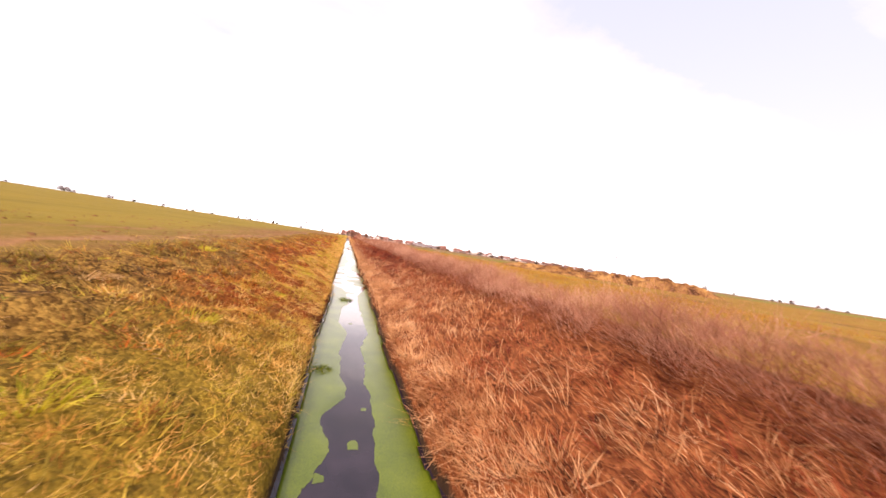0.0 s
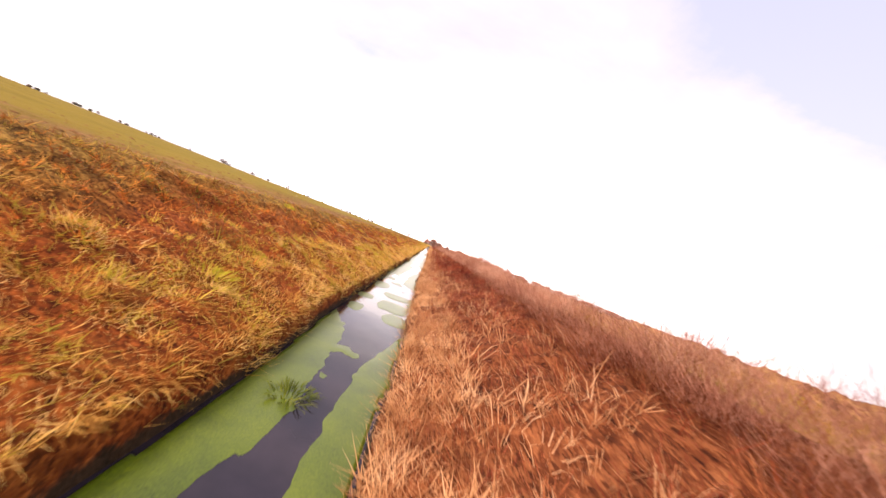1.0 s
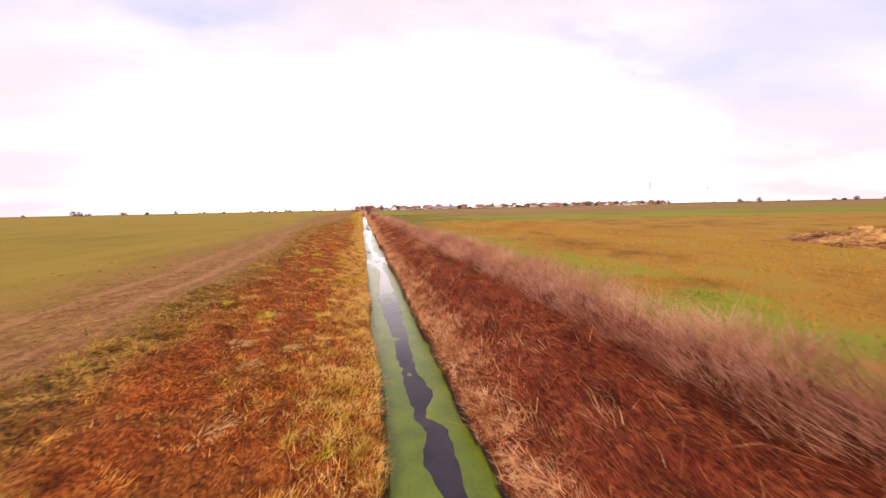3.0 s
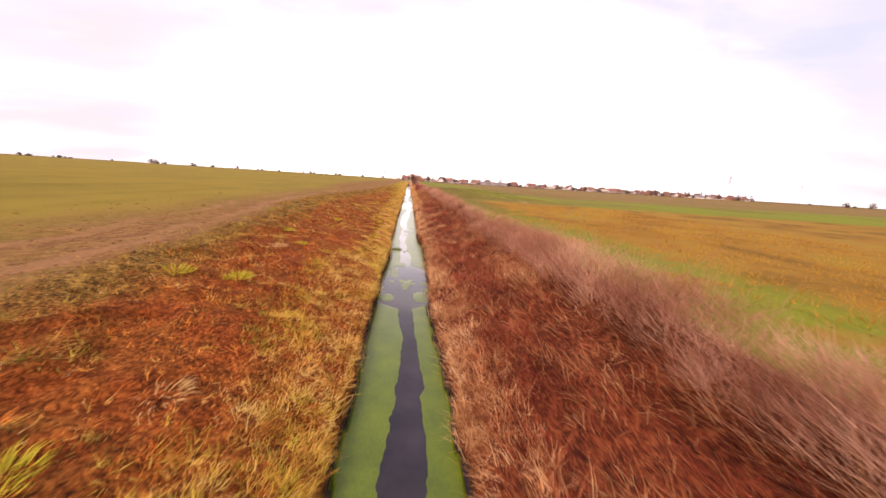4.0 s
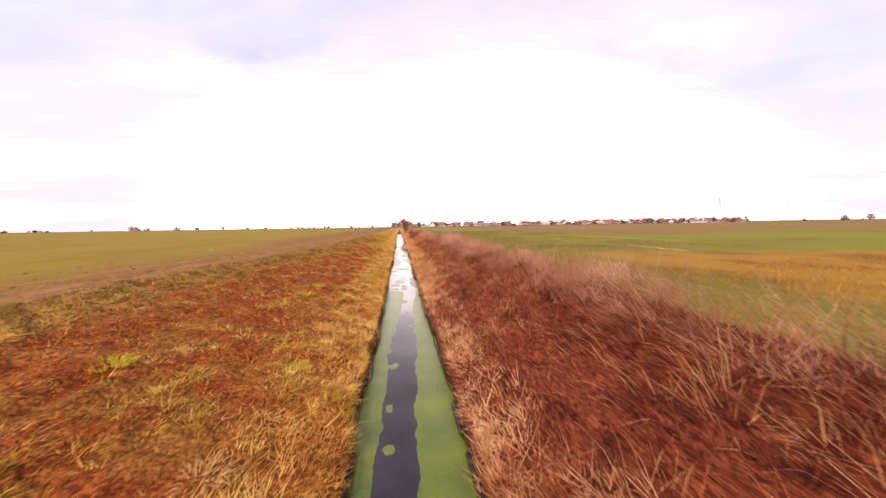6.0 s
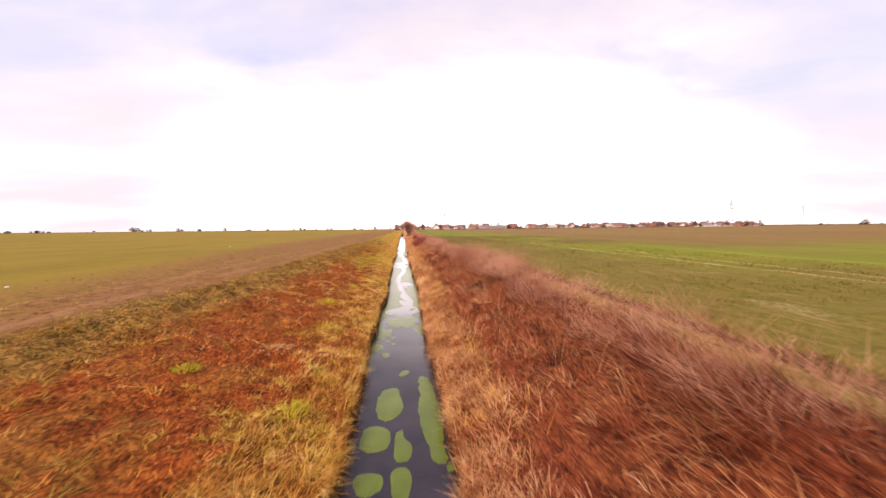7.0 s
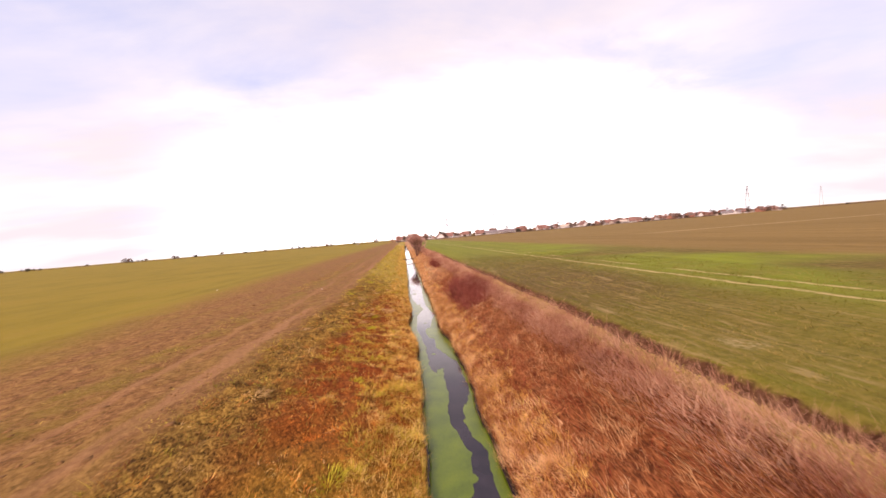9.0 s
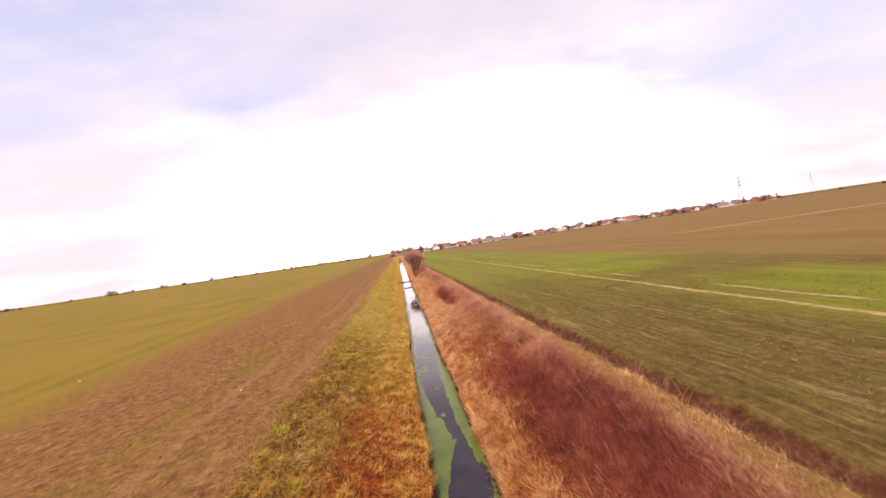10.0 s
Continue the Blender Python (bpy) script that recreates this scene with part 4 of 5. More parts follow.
grass("golden_straw", "golden straw grass along the ditch's edge below the reeds", 4200, lambda y: middle(y) + half_right(y), lambda y: middle(y) + half_right(y) + 1.3, 90, 232, STRAW, (0.12, 0.32), (0.007, 0.016), (-0.25, 0.35, 0.55), per=16,
      thin=lambda x, y: np.interp(y, [90, 97, 146, 154], [0, 1, 1, 0.3]) + 0 * x)
grass("pale_reeds", "pale tan reeds combed over by the wind below the crest", 7200, 2.0, 4.2, 50, 240, TAN, (0.25, 0.55), (0.005, 0.012), (-0.25, 0.65, 0.55), per=16, spread=0.22, droop=0.35, tall=reedy,
      thin=lambda x, y: np.interp(y, [50, 55, 66, 70, 94, 100, 110, 113, 118, 121, 135, 138, 147, 150], [0, 0.6, 0.6, 0.15, 0.4, 0.55, 0.65, 0.3, 0.3, 0.9, 0.8, 0.4, 0.4, 1]) * np.clip((x - 2.0) / 1.2 + 0.5 * (y > 150), 0.15, 1), sway=True)
both("laid_stalks", "long pale dry stalks lying over the sedge", 2.2, 1.6, 4.2, TAN, (0.40, 0.85), (0.006, 0.011), (-0.35, 1.0, 0.3), per=5, spread=0.25, droop=0.3, tall=reedy, sway=True)
both("reed_stem", "upright reddish-brown reed stems along the bank's crest", 30, 3.5, 4.4, REED, (0.35, 0.72), (0.006, 0.012), (-0.1, 0.35, 0.9), per=13, spread=0.22, droop=0.2, tall=reedy,
     thin=lambda x, y: np.clip(0.25 + plumed(x, y), 0, 1) * np.interp(y, [88, 96], [0.8, 0.5]), stiff=True)
both("reed_plume", "feathery pinkish-tan dry reeds on the bank's crest", 66, 3.4, 4.8, PLUME, (0.22, 0.50), (0.004, 0.008), (-0.1, 0.4, 0.85), per=20, spread=0.26, droop=0.3, tall=reedy, held=0.36,
     thin=plumed, stiff=True)
grass("straw_crest", "short tan straw grass along the top of the bank", 4200, 4.2, lambda y: furrow(y) - 0.38, 92, 215, PALE, (0.07, 0.20), (0.007, 0.016), (0.1, 0.3, 0.6), per=13, spread=0.16,
      thin=lambda x, y: np.interp(y, [98, 106, 150, 160], [0.6, 1, 1, 0.5]) + 0 * x)
grass("green_fringe", "thin green grass fringing the furrow", 900, 4.6, lambda y: furrow(y) - 0.2, 92, 180, TUFT, (0.05, 0.14), (0.009, 0.018), (0.0, 0.2, 0.6), per=12, spread=0.14, thin=patchy(117, 2.2, 0.55))
grass("red_brush", "thicket of fine dark red leafless brush on the bank", 1900, 1.9, 4.1, 136.5, 149, BRUSH, (0.35, 0.85), (0.004, 0.009), (0.0, 0.25, 1.0), splay=0.9, per=16, spread=0.2, droop=0.1, thin=lambda x, y: np.clip(1.15 - ((x - 3.1) / 1.3) ** 2 - ((y - 140.5) / 5) ** 2 + 1.6 * fbm(x / 0.8, y / 1.1, 119), 0, 1))
grass("red_brush", "thicket of fine dark red leafless brush on the bank", 1300, 2.4, 4.0, 158, 170, BRUSH, (0.35, 0.8), (0.006, 0.013), (0.0, 0.25, 1.0), splay=0.9, per=14, spread=0.2, droop=0.1, thin=lambda x, y: np.clip(0.7 - ((x - 3.2) / 0.9) ** 2 - ((y - 164) / 6) ** 2 + 1.6 * fbm(x / 0.8, y / 1.1, 121), 0, 1))
grass("pale_leaf", "pale withered leaves strewn over the bank", 2600, lambda y: top_left(y) - 0.2, lambda y: middle(y) - half_left(y) - 0.5, -4, 158, PALE, (0.04, 0.09), (0.012, 0.024), (0.1, 0.3, 0.2), splay=1.0, per=4, spread=0.35, droop=0.1)
# fields
grass("stubble", "orange-gold stubble of last year's field", 6500, 7.5, 24, 8, 87, STUBBLE, (0.1, 0.26), (0.012, 0.03), (0, 0.1, 0.8), per=7, spread=0.2)
grass("field_margin", "fresh green grass margin beside the stubble", 1500, 4.9, 8.6, 26, 80, GREEN, (0.05, 0.12), (0.012, 0.026), (0, 0.1, 0.8), per=8, spread=0.16)
grass("crop_shoots", "short green winter crop in drilled rows", 16000, 6.45, 22, 95, 165, CROP, (0.05, 0.12), (0.012, 0.026), (0, 0.1, 0.9), per=5, spread=0.14, drill=0.36)


# ---- things ----
def part(name, bm, material, parent, label=""):
    """Links a bmesh as one mesh object under a thing or a part."""
    me = bpy.data.meshes.new(name)
    bm.to_mesh(me)
    bm.free()
    me.materials.append(material)
    ob = new(name, me)
    ob.parent = parent
    return tagged(ob, label) if label else ob


def part_mesh(name, me, parent, label=""):
    ob = new(name, me)
    ob.parent = parent
    return tagged(ob, label) if label else ob


def box(bm, x0, x1, y0, y1, z0, z1):
    v = [bm.verts.new(p) for p in ((x0, y0, z0), (x1, y0, z0), (x1, y1, z0), (x0, y1, z0), (x0, y0, z1), (x1, y0, z1), (x1, y1, z1), (x0, y1, z1))]
    for f in ((3, 2, 1, 0), (4, 5, 6, 7), (0, 1, 5, 4), (1, 2, 6, 5), (2, 3, 7, 6), (3, 0, 4, 7)):
        bm.faces.new([v[k] for k in f])
    return v


def rod(bm, a, b, r0, r1, sides=6):
    """A tapered round piece from a to b."""
    a, b = Vector(a), Vector(b)
    turn = (b - a).to_track_quat("Z", "Y").to_matrix()
    rings = []
    for p, r in ((a, r0), (b, r1)):
        rings.append([bm.verts.new(p + turn @ Vector((math.cos(2 * math.pi * k / sides) * r, math.sin(2 * math.pi * k / sides) * r, 0))) for k in range(sides)])
    for k in range(sides):
        bm.faces.new((rings[0][k], rings[0][(k + 1) % sides], rings[1][(k + 1) % sides], rings[1][k]))
    bm.faces.new(rings[0][::-1]), bm.faces.new(rings[1])


BARK = plain("bark", (0.16, 0.085, 0.06), 0.9, grain=12)
TWIG = plain("twigs", (0.50, 0.27, 0.21), 0.9, grain=3)
EVERGREEN = plain("dark_foliage", (0.075, 0.065, 0.045), 0.9, grain=2)
HEDGE = plain("bare_hedge", (0.15, 0.095, 0.07), 0.9, grain=1.5)
WOOD = plain("weathered_wood", (0.045, 0.030, 0.024), 0.85, grain=9)


def root(name, at, label, category, group="", turn=0.0):
    ob = new(name)
    ob.matrix_basis = pose(*at, 0, 0, turn)
    return tagged(ob, label, category, group)


# tufts that stand out on the left bank, and pale ones on the right
def tussock(name, label, material, x, y, size, seed, rise=1.0):
    r = np.random.default_rng(seed)
    n = 150
    a, q = r.uniform(0, 2 * np.pi, n), np.sqrt(r.uniform(0, 1, n)) * 0.26 * size
    px, py = np.cos(a) * q, np.sin(a) * q
    way = np.stack([np.cos(a) * 0.9 * q / (0.26 * size) + 0.1, np.sin(a) * 0.9 * q / (0.26 * size) + 0.2, r.uniform(0.5, 1.0, n) * rise], 1)
    me = blades_mesh(name, px, py, r.uniform(0.10, 0.24, n) * size, r.uniform(0.010, 0.022, n), way, material, 0.3, np.zeros(n))
    ob = new(name, me)
    ob.location = (x, y, float(height(x, y)))
    return tagged(ob, label, "grass tuft", "tufts on the bank")


spots = random.Random(5)
for k in range(75):
    y = 2 + 150 * (k + spots.random()) / 75
    x = spots.uniform(-5.2, -1.7)
    if k % 3 == 2:
        tussock("grass_tuft", "bleached pale dead grass clump on the bank", PALE, x - 0.5, y, spots.uniform(0.7, 1.2), 100 + k, 0.35)
    else:
        tussock("grass_tuft", "yellow-green grass tuft among rusty dead grass", TUFT, x, y, spots.uniform(0.7, 1.3), 100 + k)
for k in range(9):
    y = 6 + 140 * (k + spots.random()) / 9
    tussock("grass_tuft", "bleached pale grass clump among red sedge", BLEACHED, spots.uniform(1.5, 2.6), y, spots.uniform(0.8, 1.2), 300 + k)


for k in range(22):
    y = spots.uniform(136, 148) if k < 12 else spots.uniform(27, 48)
    tussock("grass_tuft", "flattened bleached grass mat on the rusty bank", PALE, spots.uniform(-5.2, -2.2), y, spots.uniform(0.8, 1.4), 500 + k, 0.3)


for k in range(26):
    y = spots.uniform(25, 30.5) if k < 14 else spots.uniform(88, 128)
    tussock("grass_tuft", "bleached straw tussock leaning over the ditch's edge", BLEACHED, spots.uniform(1.1, 2.3), y, spots.uniform(1.1, 1.9), 600 + k, 0.8)
for x, y, size in ((-0.2, 13.8, 0.9), (-0.5, 67.8, 0.8), (-0.62, 6.6, 0.6)):
    weed_tuft = tussock("water_weed", "dark green water weed standing in the duckweed", WEED, x, y, size, 700 + int(y), 0.6)
    weed_tuft.location.z = 0.02
    tagged(weed_tuft, "", "water weed", "weeds in the ditch")


# clods along the headland
def clods():
    bm = bmesh.new()
    bmesh.ops.create_uvsphere(bm, u_segments=5, v_segments=3, radius=1)
    bmesh.ops.triangulate(bm, faces=bm.faces)
    base = np.array([v.co[:] for v in bm.verts])
    faces = np.array([[v.index for v in f.verts] for f in bm.faces])
    bm.free()
    n = 5200
    y = rng.uniform(-2, 175, n)
    x = top_left(y) - rng.uniform(0, 1, n) ** 1.4 * 8.5
    size = rng.uniform(0.014, 0.055, n) * rng.uniform(0.5, 1.8, n)
    shape = base[None] * rng.uniform(0.6, 1.3, (n, len(base), 1)) * size[:, None, None] * np.array([1.2, 1.4, 0.7])
    verts = shape + np.stack([x, y, height(x, y) - size * 0.25], 1)[:, None]
    loops = (faces[None] + (np.arange(n) * len(base))[:, None, None]).ravel()
    ob = new("clods", mesh_from("clods", verts, loops, np.arange(n * len(faces)) * 3, plain("clods", (0.21, 0.105, 0.042), 0.95, grain=4, specular=0.1)))
    return tagged(ob, "crumbled earth clods strewn over the headland", "clods", kind="stuff")


clods()


# light stones lying on the bare ground
def field_stone(x, y, size, seed):
    r = random.Random(seed)
    bm = bmesh.new()
    size *= 0.65
    bmesh.ops.create_icosphere(bm, subdivisions=2, radius=size)
    for v in bm.verts:
        v.co *= 0.85 + 0.3 * r.random()
        v.co.z *= 0.6
    me = bpy.data.meshes.new("field_stone")
    bm.to_mesh(me)
    bm.free()
    me.materials.append(STONE)
    ob = new("field_stone", me)
    ob.location = (x, y, float(height(x, y)) + size * 0.25)
    return tagged(ob, "small pale chalky stone lying on the field", "stone", "stones on the fields")


STONE = plain("pale_stone", (0.50, 0.45, 0.38), 0.9, grain=9, vary=0.2)
for k, (x, y, size) in enumerate(((-20.5, 130.6, 0.13), (-18.3, 54.5, 0.12), (-7.1, 123.1, 0.08), (-13.9, 101.8, 0.11), (-8.0, 146.7, 0.08), (-19.9, 153.8, 0.1))):
    field_stone(x, y, size, 40 + k)


# plank across the ditch
def footbridge(at):
    ob = root("plank_bridge", at, "weathered dark plank laid across the ditch", "plank bridge")
    for k in range(3):
        bm = bmesh.new()
        box(bm, -1.8 + 0.06 * k, 1.35 + 0.05 * k, k * 0.27 - 0.39, k * 0.27 - 0.14, 0.0, 0.16)
        bmesh.ops.bevel(bm, geom=bm.edges[:], offset=0.012, segments=1, affect="EDGES")
        part("board", bm, WOOD, ob)
    for side in (-1, 1):
        bm = bmesh.new()
        box(bm, side * 1.1 - 0.09, side * 1.1 + 0.09, -0.45, 0.45, -0.28, 0.0)
        part("sleeper", bm, WOOD, ob)
    return ob


footbridge((float(middle(194)), 194.0, 0.50))


def branches(bm, tips, start, way, length, radius, depth, r):
    """Limbs that fork and thin out; the ends are gathered in tips."""
    end = start + way * length
    rod(bm, start, end, radius, radius * 0.62, 6 if depth > 1 else 4)
    if depth == 0:
        tips.append((end, way))
        return
    for k in range(r.choice((2, 3)) if depth > 1 else 3):
        bend = Vector((r.gauss(0, 0.42), r.gauss(0, 0.42), r.uniform(-0.05, 0.35)))
        branches(bm, tips, start + way * length * r.uniform(0.6, 1.0), (way + bend).normalized(), length * r.uniform(0.6, 0.85), radius * 0.58, depth - 1, r)


def twigs(name, tips, length, r, count=9, wide=0.02):
    """Fine leafless twigs round the ends of the limbs."""
    x = []
    for end, way in tips:
        for k in range(count):
            w = (way + Vector((r.gauss(0, 0.5), r.gauss(0, 0.5), r.gauss(0.15, 0.4)))).normalized()
            x.append((*(end - way * r.uniform(0, 0.5) * length), *w, r.uniform(0.5, 1.2) * length))
    x = np.array(x)
    return blades_mesh(name, x[:, 0], x[:, 1], x[:, 6], np.full(len(x), wide), x[:, 3:6], TWIG, 0.05, x[:, 2])


def bare_tree(at, label, tall, stems, seed, group="", spread=0.35):
    r = random.Random(seed)
    ob = root("bare_tree", at, label, "tree", group)
    tips = []
    for k in range(stems):
        bm = bmesh.new()
        a = 2 * math.pi * k / stems + r.uniform(-0.4, 0.4)
        lean = spread * r.uniform(0.5, 1.2) if stems > 1 else 0.04
        foot = Vector((math.cos(a) * 0.15, math.sin(a) * 0.15, -0.15)) * (1 if stems > 1 else 0)
        branches(bm, tips, foot, Vector((math.cos(a) * lean, math.sin(a) * lean, 1)).normalized(), tall * 0.34 * r.uniform(0.8, 1.1), tall * 0.014 * (1.4 if stems == 1 else 0.8), 3, r)
        part("trunk", bm, BARK, ob)
    part_mesh("crown", twigs("crown", tips, tall * 0.22, r, 26, max(0.010, tall * 0.0018)), ob)
    return ob


bare_tree((2.1, 199.0, float(height(2.1, 199.0))), "multi-stemmed bare reddish willow bush beside the ditch", 6.4, 11, 3, spread=0.26)
for k, (x, y, tall) in enumerate(((3.2, 205.5, 4.0), (2.5, 211.0, 3.2), (3.0, 222.0, 3.6))):
    bare_tree((x, y, float(height(x, y))), "low bare reddish bush on the ditch bank", tall, 4, 20 + k, "bushes by the ditch", 0.6)


# heap of straw and dung on the stubble
def straw_heap(x0, y0, x1, y1):
    long = math.hypot(x1 - x0, y1 - y0)
    ob = root("straw_heap", (x0, y0, LEVEL - 0.03), "long lumpy heap of brown straw and dung on the stubble", "straw heap", turn=math.degrees(math.atan2(y1 - y0, x1 - x0)))
    u, v = np.meshgrid(np.linspace(-0.5, long + 0.5, 150), np.linspace(-3.4, 3.4, 44))
    ends = np.clip(np.minimum(u + 0.4, long + 0.4 - u) / 2.5, 0, 1) ** 0.6
    crown = np.clip(1 - (np.abs(v) / 3.1) ** 2.2, 0, 1) ** 0.7
    tall = np.interp(u, [0, 4, 10, 16, 22, long], [0.55, 0.85, 1.0, 1.25, 1.5, 1.2])
    z = tall * ends * crown * (0.9 + 1.5 * fbm(u / 1.5, v / 1.1, 91, 3)) + 0.95 * fbm(u / 0.6, v / 0.6, 97, 2) * ends * crown
    z = np.maximum(z, -0.05)
    m = Nodes("heap", 0.95, specular=0.1)
    fine = m.noise(5, 6, 0.65)
    m.bump(fine, 0.8, 0.08)
    col = m.ramp(m.mix(0.5, fine, m.noise(0.6, 4)), [(0.42, (0.055, 0.024, 0.013)), (0.51, (0.23, 0.110, 0.038)), (0.62, (0.47, 0.28, 0.095))])
    nx = u.shape[1]
    i = (np.arange(u.shape[0] - 1)[:, None] * nx + np.arange(nx - 1)[None, :]).ravel()
    part_mesh("mound", mesh_from("mound", np.stack([u, v, z], -1), np.stack([i, i + 1, i + nx + 1, i + nx], 1).ravel(), np.arange(len(i)) * 4, m.colour(col), True), ob)
    n = 3000
    k = rng.integers(0, u.size, n)
    pick = z.ravel()[k] > 0.08
    k = k[pick]
    n = len(k)
    way = np.stack([rng.normal(0, 0.9, n), rng.normal(0, 0.7, n), rng.uniform(0.05, 0.5, n)], 1)
    me = blades_mesh("loose_straw", u.ravel()[k], v.ravel()[k], rng.uniform(0.2, 0.55, n), rng.uniform(0.015, 0.04, n), way, DOCK, 0.4, z.ravel()[k])
    part_mesh("loose_straw", me, ob, "loose brown straw stalks")
    return ob


straw_heap(24.3, 48.8, 51.0, 34.5)

# ---- the village beyond the fields ----
WALLS = [plain("render_" + n, c, 0.9, grain=1.2, vary=0.15) for n, c in (("white", (0.74, 0.71, 0.68)), ("cream", (0.56, 0.46, 0.38)), ("brick", (0.45, 0.20, 0.13)))]
ROOFS = [plain("tiles_" + n, c, 0.85, grain=2.0) for n, c in (("red", (0.25, 0.13, 0.105)), ("brown", (0.17, 0.105, 0.085)), ("grey", (0.21, 0.18, 0.18)))]
PANE = plain("window_pane", (0.05, 0.055, 0.07), 0.1, grain=1, specular=0.5)
FRAME = plain("window_frame", (0.70, 0.68, 0.64), 0.6, grain=3, vary=0.1)
DOOR = plain("painted_door", (0.13, 0.08, 0.06), 0.6)


def house(label, wide, deep, eaves, ridge, wall, roof, seed):
    """A gabled house: walls with gables, an overhanging roof, chimney, door and windows."""
    r = random.Random(seed)
    ob = root("house", (0, 0, -50), label, "house", "village houses")
    bm = bmesh.new()
    v = box(bm, -wide / 2, wide / 2, -deep / 2, deep / 2, -0.6, eaves)
    a, b = bm.verts.new((-wide / 2, 0, ridge - 0.12)), bm.verts.new((wide / 2, 0, ridge - 0.12))
    bm.faces.new((v[7], v[4], a)), bm.faces.new((v[5], v[6], b))
    part("wall", bm, wall, ob)
    for side in (-1, 1):
        bm = bmesh.new()
        o, drop = 0.5, (ridge - eaves) / (deep / 2) * 0.5
        top = [(-wide / 2 - o, 0, ridge), (wide / 2 + o, 0, ridge)]
        foot = [(wide / 2 + o, side * (deep / 2 + o), eaves - drop), (-wide / 2 - o, side * (deep / 2 + o), eaves - drop)]
        upper = [bm.verts.new(p) for p in top + foot]
        lower = [bm.verts.new((p[0], p[1], p[2] - 0.2)) for p in top + foot]
        bm.faces.new(upper), bm.faces.new(lower[::-1])
        for k in range(4):
            bm.faces.new((upper[k], lower[k], lower[(k + 1) % 4], upper[(k + 1) % 4]))
        bmesh.ops.recalc_face_normals(bm, faces=bm.faces[:])
        part("roof", bm, roof, ob)
    bm = bmesh.new()
    cx = r.uniform(-0.3, 0.3) * wide
    box(bm, cx - 0.35, cx + 0.35, 0.4, 1.0, ridge - 1.0, ridge + 0.8)
    part("chimney", bm, WALLS[2], ob)
    count = max(2, int(wide / 2.6))
    for k in range(count):
        x = (k + 0.5) / count * wide - wide / 2
        bm = bmesh.new()
        if k == count // 2:
            box(bm, x - 0.5, x + 0.5, -deep / 2 - 0.05, -deep / 2 + 0.04, 0.0, 2.1)
            part("door", bm, DOOR, ob)
        else:
            box(bm, x - 0.7, x + 0.7, -deep / 2 - 0.05, -deep / 2 + 0.04, 0.95, 2.35)
            window = part("window", bm, FRAME, ob)
            bm = bmesh.new()
            box(bm, x - 0.6, x + 0.6, -deep / 2 - 0.06, -deep / 2 - 0.04, 1.05, 2.25)
            part("pane", bm, PANE, window)
    if ridge > 6.5:
        for z, y in ((ridge - 2.4, 0.0),):
            for side in (-1, 1):
                bm = bmesh.new()
                box(bm, side * wide / 2 - 0.05, side * wide / 2 + 0.05, -0.6, 0.6, z, z + 1.2)
                window = part("window", bm, FRAME, ob)
                bm = bmesh.new()
                box(bm, side * (wide / 2 + 0.05) - 0.012, side * (wide / 2 + 0.05) + 0.012, -0.5, 0.5, z + 0.1, z + 1.1)
                part("pane", bm, PANE, window)
    return ob


DESIGNS = [
    house("white rendered house with a red tiled roof", 10.5, 8.5, 3.0, 7.2, WALLS[0], ROOFS[0], 1),
    house("cream bungalow with a low brown tiled roof", 13.0, 8.0, 2.7, 5.2, WALLS[1], ROOFS[1], 2),
    house("red brick house with a steep brown roof", 9.0, 8.0, 3.6, 8.2, WALLS[2], ROOFS[1], 3),
    house("white bungalow with a grey roof", 14.0, 8.5, 2.7, 5.4, WALLS[0], ROOFS[2], 4),
    house("long white barn with a pale roof", 26.0, 9.0, 3.2, 5.0, WALLS[0], WALLS[1], 5),
]
village = random.Random(11)
for k in range(64):
    x = -4 + 9.3 * k + village.uniform(-3.5, 3.5)
    y = 530 + 0.06 * x + village.uniform(-6, 50)
    design = DESIGNS[4] if k in (25, 33, 44) else DESIGNS[village.choice((0, 1, 0, 3, 3, 2))]
    at = pose(x, y, float(height(x, y)) + 0.1, 0, 0, village.choice((0, 90, 15, -20, 180)) + village.uniform(-6, 6))
    if k < 4:
        DESIGNS[k].matrix_basis = at
    elif k == 25:
        DESIGNS[4].matrix_basis = at
    else:
        copy_thing(design, at)


def clump_crown(name, radius, tall, r, count, material):
    """A crown of many small leaf clumps with gaps and an uneven outline."""
    verts, faces = [], []
    for k in range(count):
        a, q, h = r.uniform(0, 2 * math.pi), math.sqrt(r.random()), r.random()
        reach = radius * (0.35 + 0.75 * math.sin(math.pi * min(1, h * 0.8 + 0.15))) * r.uniform(0.7, 1.1)
        c = Vector((math.cos(a) * q * reach, math.sin(a) * q * reach, tall * (0.22 + 0.78 * h)))
        size = radius * r.uniform(0.10, 0.26)
        for j in range(2):
            d = [Vector((r.gauss(0, 1), r.gauss(0, 1), r.gauss(0, 0.7))).normalized() * size for i in range(3)]
            faces.append((len(verts), len(verts) + 1, len(verts) + 2))
            verts += [c + e for e in d]
    me = bpy.data.meshes.new(name)
    me.from_pydata([v[:] for v in verts], [], faces)
    me.materials.append(material)
    return me


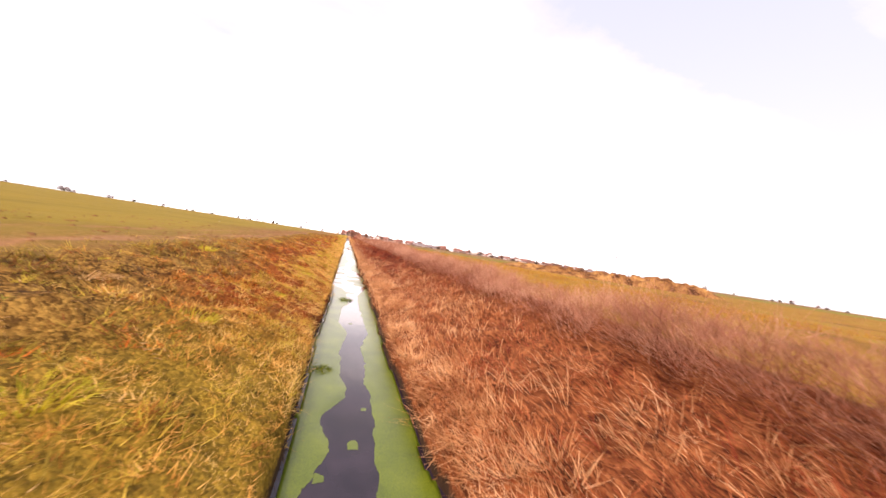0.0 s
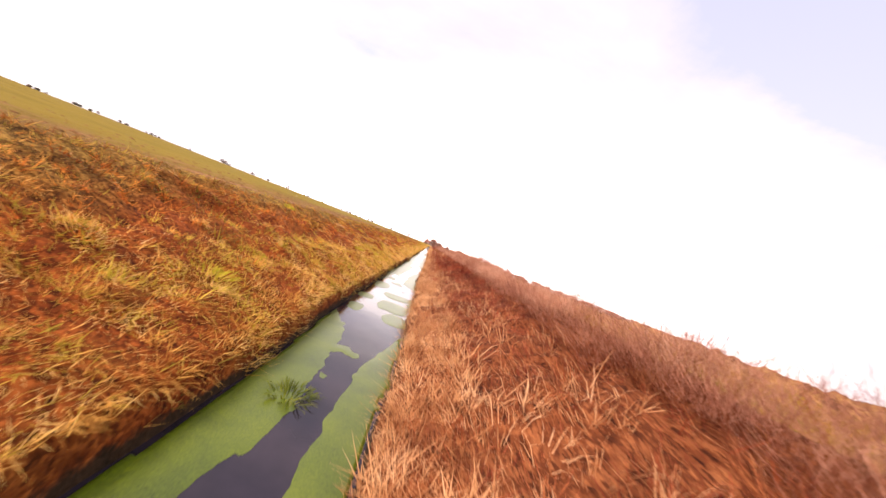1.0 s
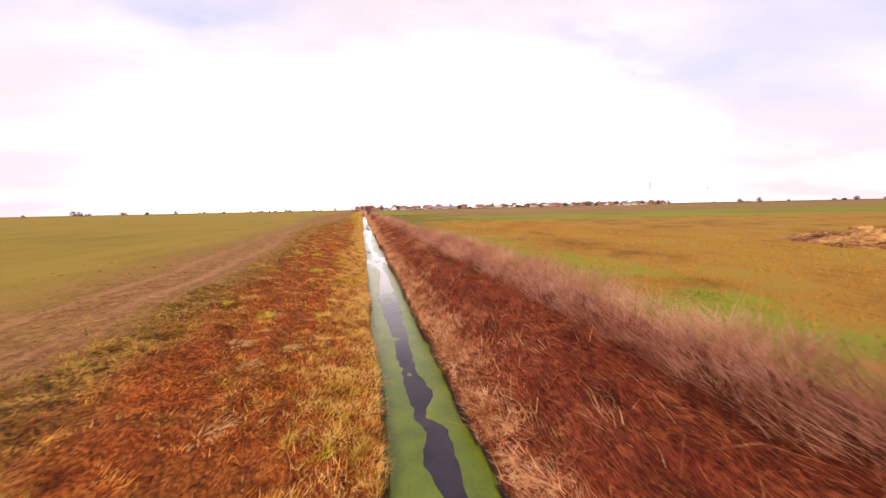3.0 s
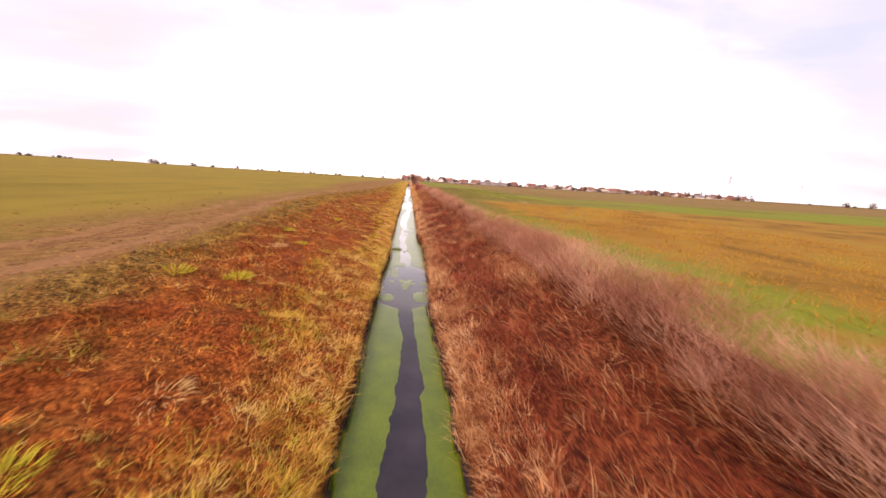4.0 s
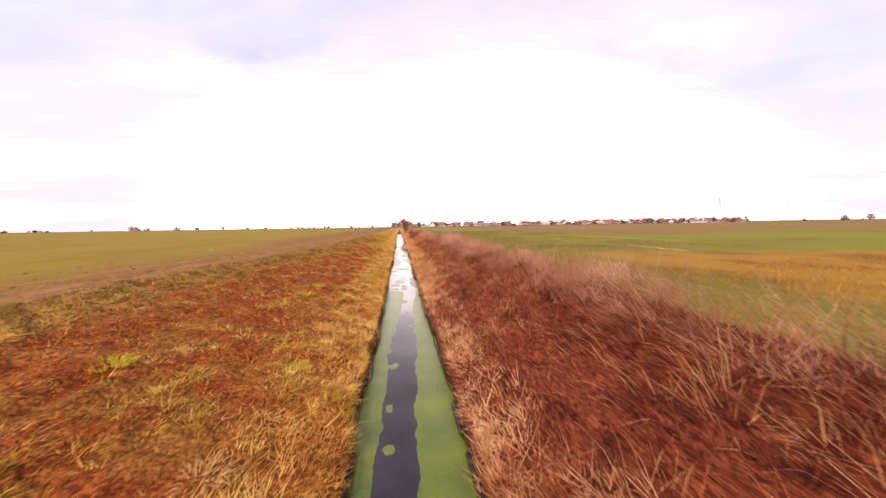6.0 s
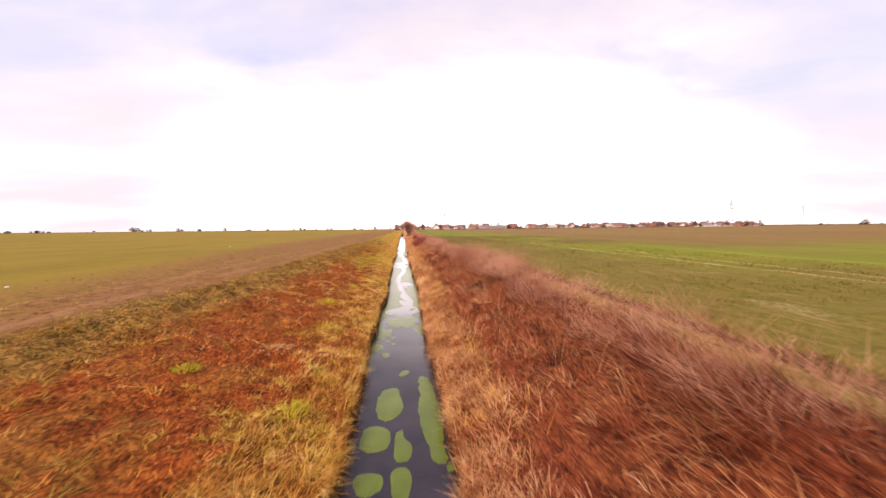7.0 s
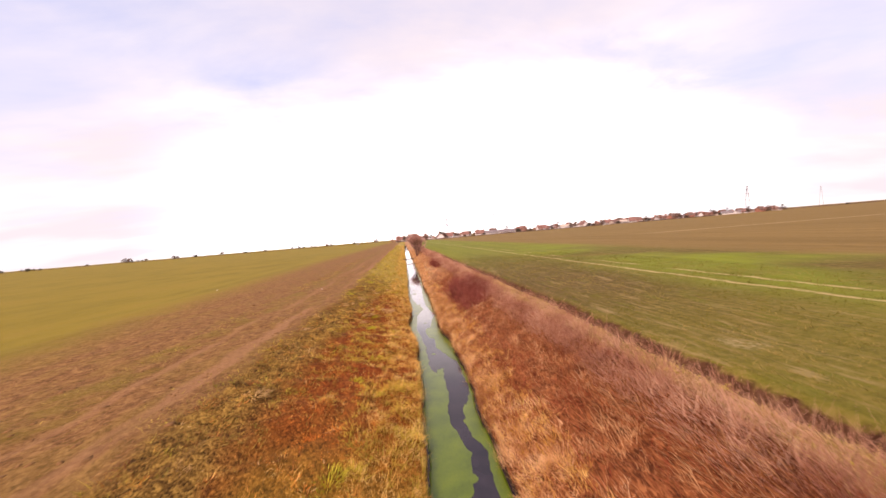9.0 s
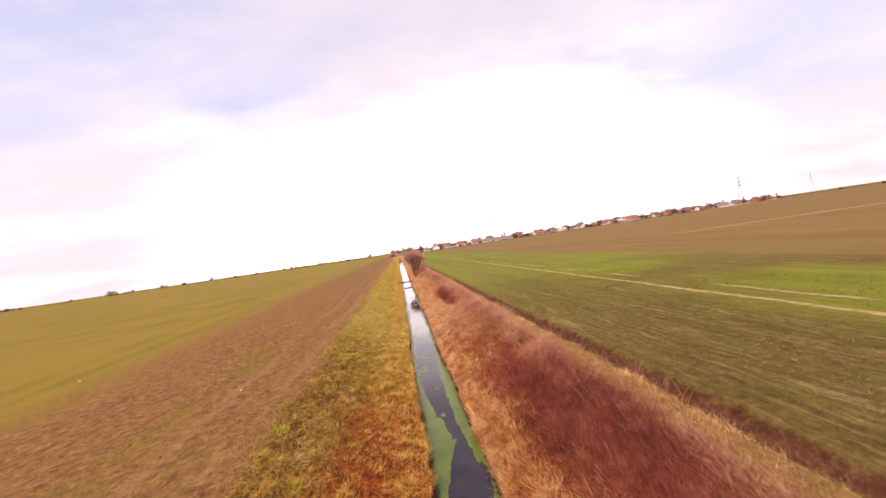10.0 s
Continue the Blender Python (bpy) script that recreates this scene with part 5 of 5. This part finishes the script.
def far_tree(label, tall, radius, material, seed, category="tree"):
    r = random.Random(seed)
    ob = root("far_tree", (0, 0, -50), label, category, "distant trees")
    bm = bmesh.new()
    rod(bm, (0, 0, -0.5), (0, 0, tall * 0.6), tall * 0.03, tall * 0.012)
    for k in range(5):
        a = r.uniform(0, 2 * math.pi)
        rod(bm, (0, 0, tall * r.uniform(0.25, 0.5)), (math.cos(a) * radius * 0.7, math.sin(a) * radius * 0.7, tall * r.uniform(0.55, 0.85)), tall * 0.012, tall * 0.004, 4)
    part("trunk", bm, BARK, ob)
    part_mesh("crown", clump_crown("crown", radius, tall, r, 170, material), ob)
    return ob


TREES = [far_tree("dark evergreen standing on the horizon", 9.5, 2.6, EVERGREEN, 1), far_tree("bare brown tree standing on the horizon", 8.0, 4.0, HEDGE, 2),
         far_tree("low dark bush in a field hedge", 3.8, 3.4, EVERGREEN, 3), far_tree("reddish bare tree between village houses", 7.0, 3.6, TWIG, 4),
         far_tree("small dark hedge tree in the open fields", 3.4, 2.0, EVERGREEN, 5), far_tree("small bare brown hedge tree in the fields", 4.6, 2.6, HEDGE, 6)]
wood = random.Random(23)
places = []
for k in range(190):  # between and behind the houses
    x = -14 + 3.3 * k + wood.uniform(-5, 5)
    places.append((wood.choice((0, 1, 2, 3, 3, 1)), x, 516 + 0.06 * x + wood.uniform(0, 62)))
x = -40.0
while x > -1300:  # along the left horizon, in loose clumps with long gaps
    x -= wood.uniform(12, 85)
    y = 880 + wood.uniform(-60, 200)
    for k in range(wood.choice((1, 1, 2, 3, 5))):
        places.append((wood.choice((4, 2, 4, 4, 5, 5)), x + wood.uniform(-16, 16), y + wood.uniform(-12, 12)))
for k in range(14):  # far to the right
    x = 600 + 45 * k + wood.uniform(-14, 14)
    places.append((wood.choice((1, 2, 2)), x, 470 + wood.uniform(-20, 120)))
for k, (kind, x, y) in enumerate(places):
    copy_thing(TREES[kind], pose(x, y, float(height(x, y)), 0, 0, wood.uniform(0, 360)) @ Matrix.Scale(wood.uniform(0.6, 1.2) * (1.7 if y > 800 else 1.0), 4))
for kind, ob in enumerate(TREES):
    x, y = ((52, 540), (310, 560), (-192, 855), (225, 550), (-230, 880), (-98, 900))[kind]
    ob.matrix_basis = pose(x, y, float(height(x, y)))


def hedgerow(name, label, x0, x1, y, tall, material, count, seed):
    r = np.random.default_rng(seed)
    x = r.uniform(x0, x1, count)
    yy = y + r.uniform(-3, 3, count) + 8 * fbm(x / 60, 0.5, seed)
    z = height(x, yy)
    high = tall * np.clip(0.55 + 1.6 * fbm(x / 14, 3.5, seed), 0.15, 1.5)
    c = np.stack([x, yy, z + r.uniform(0, 1, count) * high], 1)
    d = r.normal(0, 1, (count, 3, 3)) * np.array([0.9, 0.6, 0.55])
    ob = new(name, mesh_from(name, c[:, None] + d, np.arange(count * 3), np.arange(count) * 3, material))
    return tagged(ob, label, "hedge", kind="stuff")


hedgerow("hedgerow", "thin dark hedge along the far field edge", -1300, -40, 960, 1.5, HEDGE, 3000, 3)
hedgerow("hedgerow", "brown garden hedges in front of the village", -8, 420, 520, 1.1, HEDGE, 2200, 5)
hedgerow("hedgerow", "thin hedge on the far right field edge", 520, 1500, 640, 2.0, HEDGE, 3000, 7)

# ---- power pylons, pale with distance ----
STEEL = plain("galvanised_steel", (0.26, 0.26, 0.28), 0.6, 0.0, vary=0.05)


def pylon(at, tall, turn):
    ob = root("power_pylon", at, "tall grey steel lattice pylon far behind the fields", "pylon", "power pylons", turn)
    half = tall * 0.07
    for sx in (-1, 1):
        for sy in (-1, 1):
            bm = bmesh.new()
            rod(bm, (sx * half, sy * half, -0.5), (sx * 0.5, sy * 0.5, tall * 0.97), 0.30, 0.20, 4)
            part("leg", bm, STEEL, ob)
    for z, reach in ((0.66, 0.20), (0.80, 0.16), (0.92, 0.12)):
        bm = bmesh.new()
        for side in (-1, 1):
            rod(bm, (0, 0, tall * z), (side * tall * reach, 0, tall * z), 0.34, 0.2, 4)
            rod(bm, (0, 0, tall * (z + 0.05)), (side * tall * reach, 0, tall * z), 0.2, 0.15, 4)
        part("crossarm", bm, STEEL, ob)
    bm = bmesh.new()
    for k in range(7):
        a, b = k / 8, (k + 1) / 8
        wa, wb = half * (1 - a) + 0.5 * a, half * (1 - b) + 0.5 * b
        for sy in (-1, 1):
            rod(bm, (-wa, sy * wa, a * tall), (wb, sy * wb, b * tall), 0.10, 0.10, 3)
            rod(bm, (wa, sy * wa, a * tall), (-wb, sy * wb, b * tall), 0.10, 0.10, 3)
    part("bracing", bm, STEEL, ob)
    return ob


for x, y, tall, turn in ((640, 660, 52, 20), (190, 790, 48, 0), (860, 700, 44, 35), (92, 800, 40, 10), (-86, 745, 17, 5), (-52, 770, 15, 5)):
    pylon((x, y, float(height(x, y))), tall, turn)
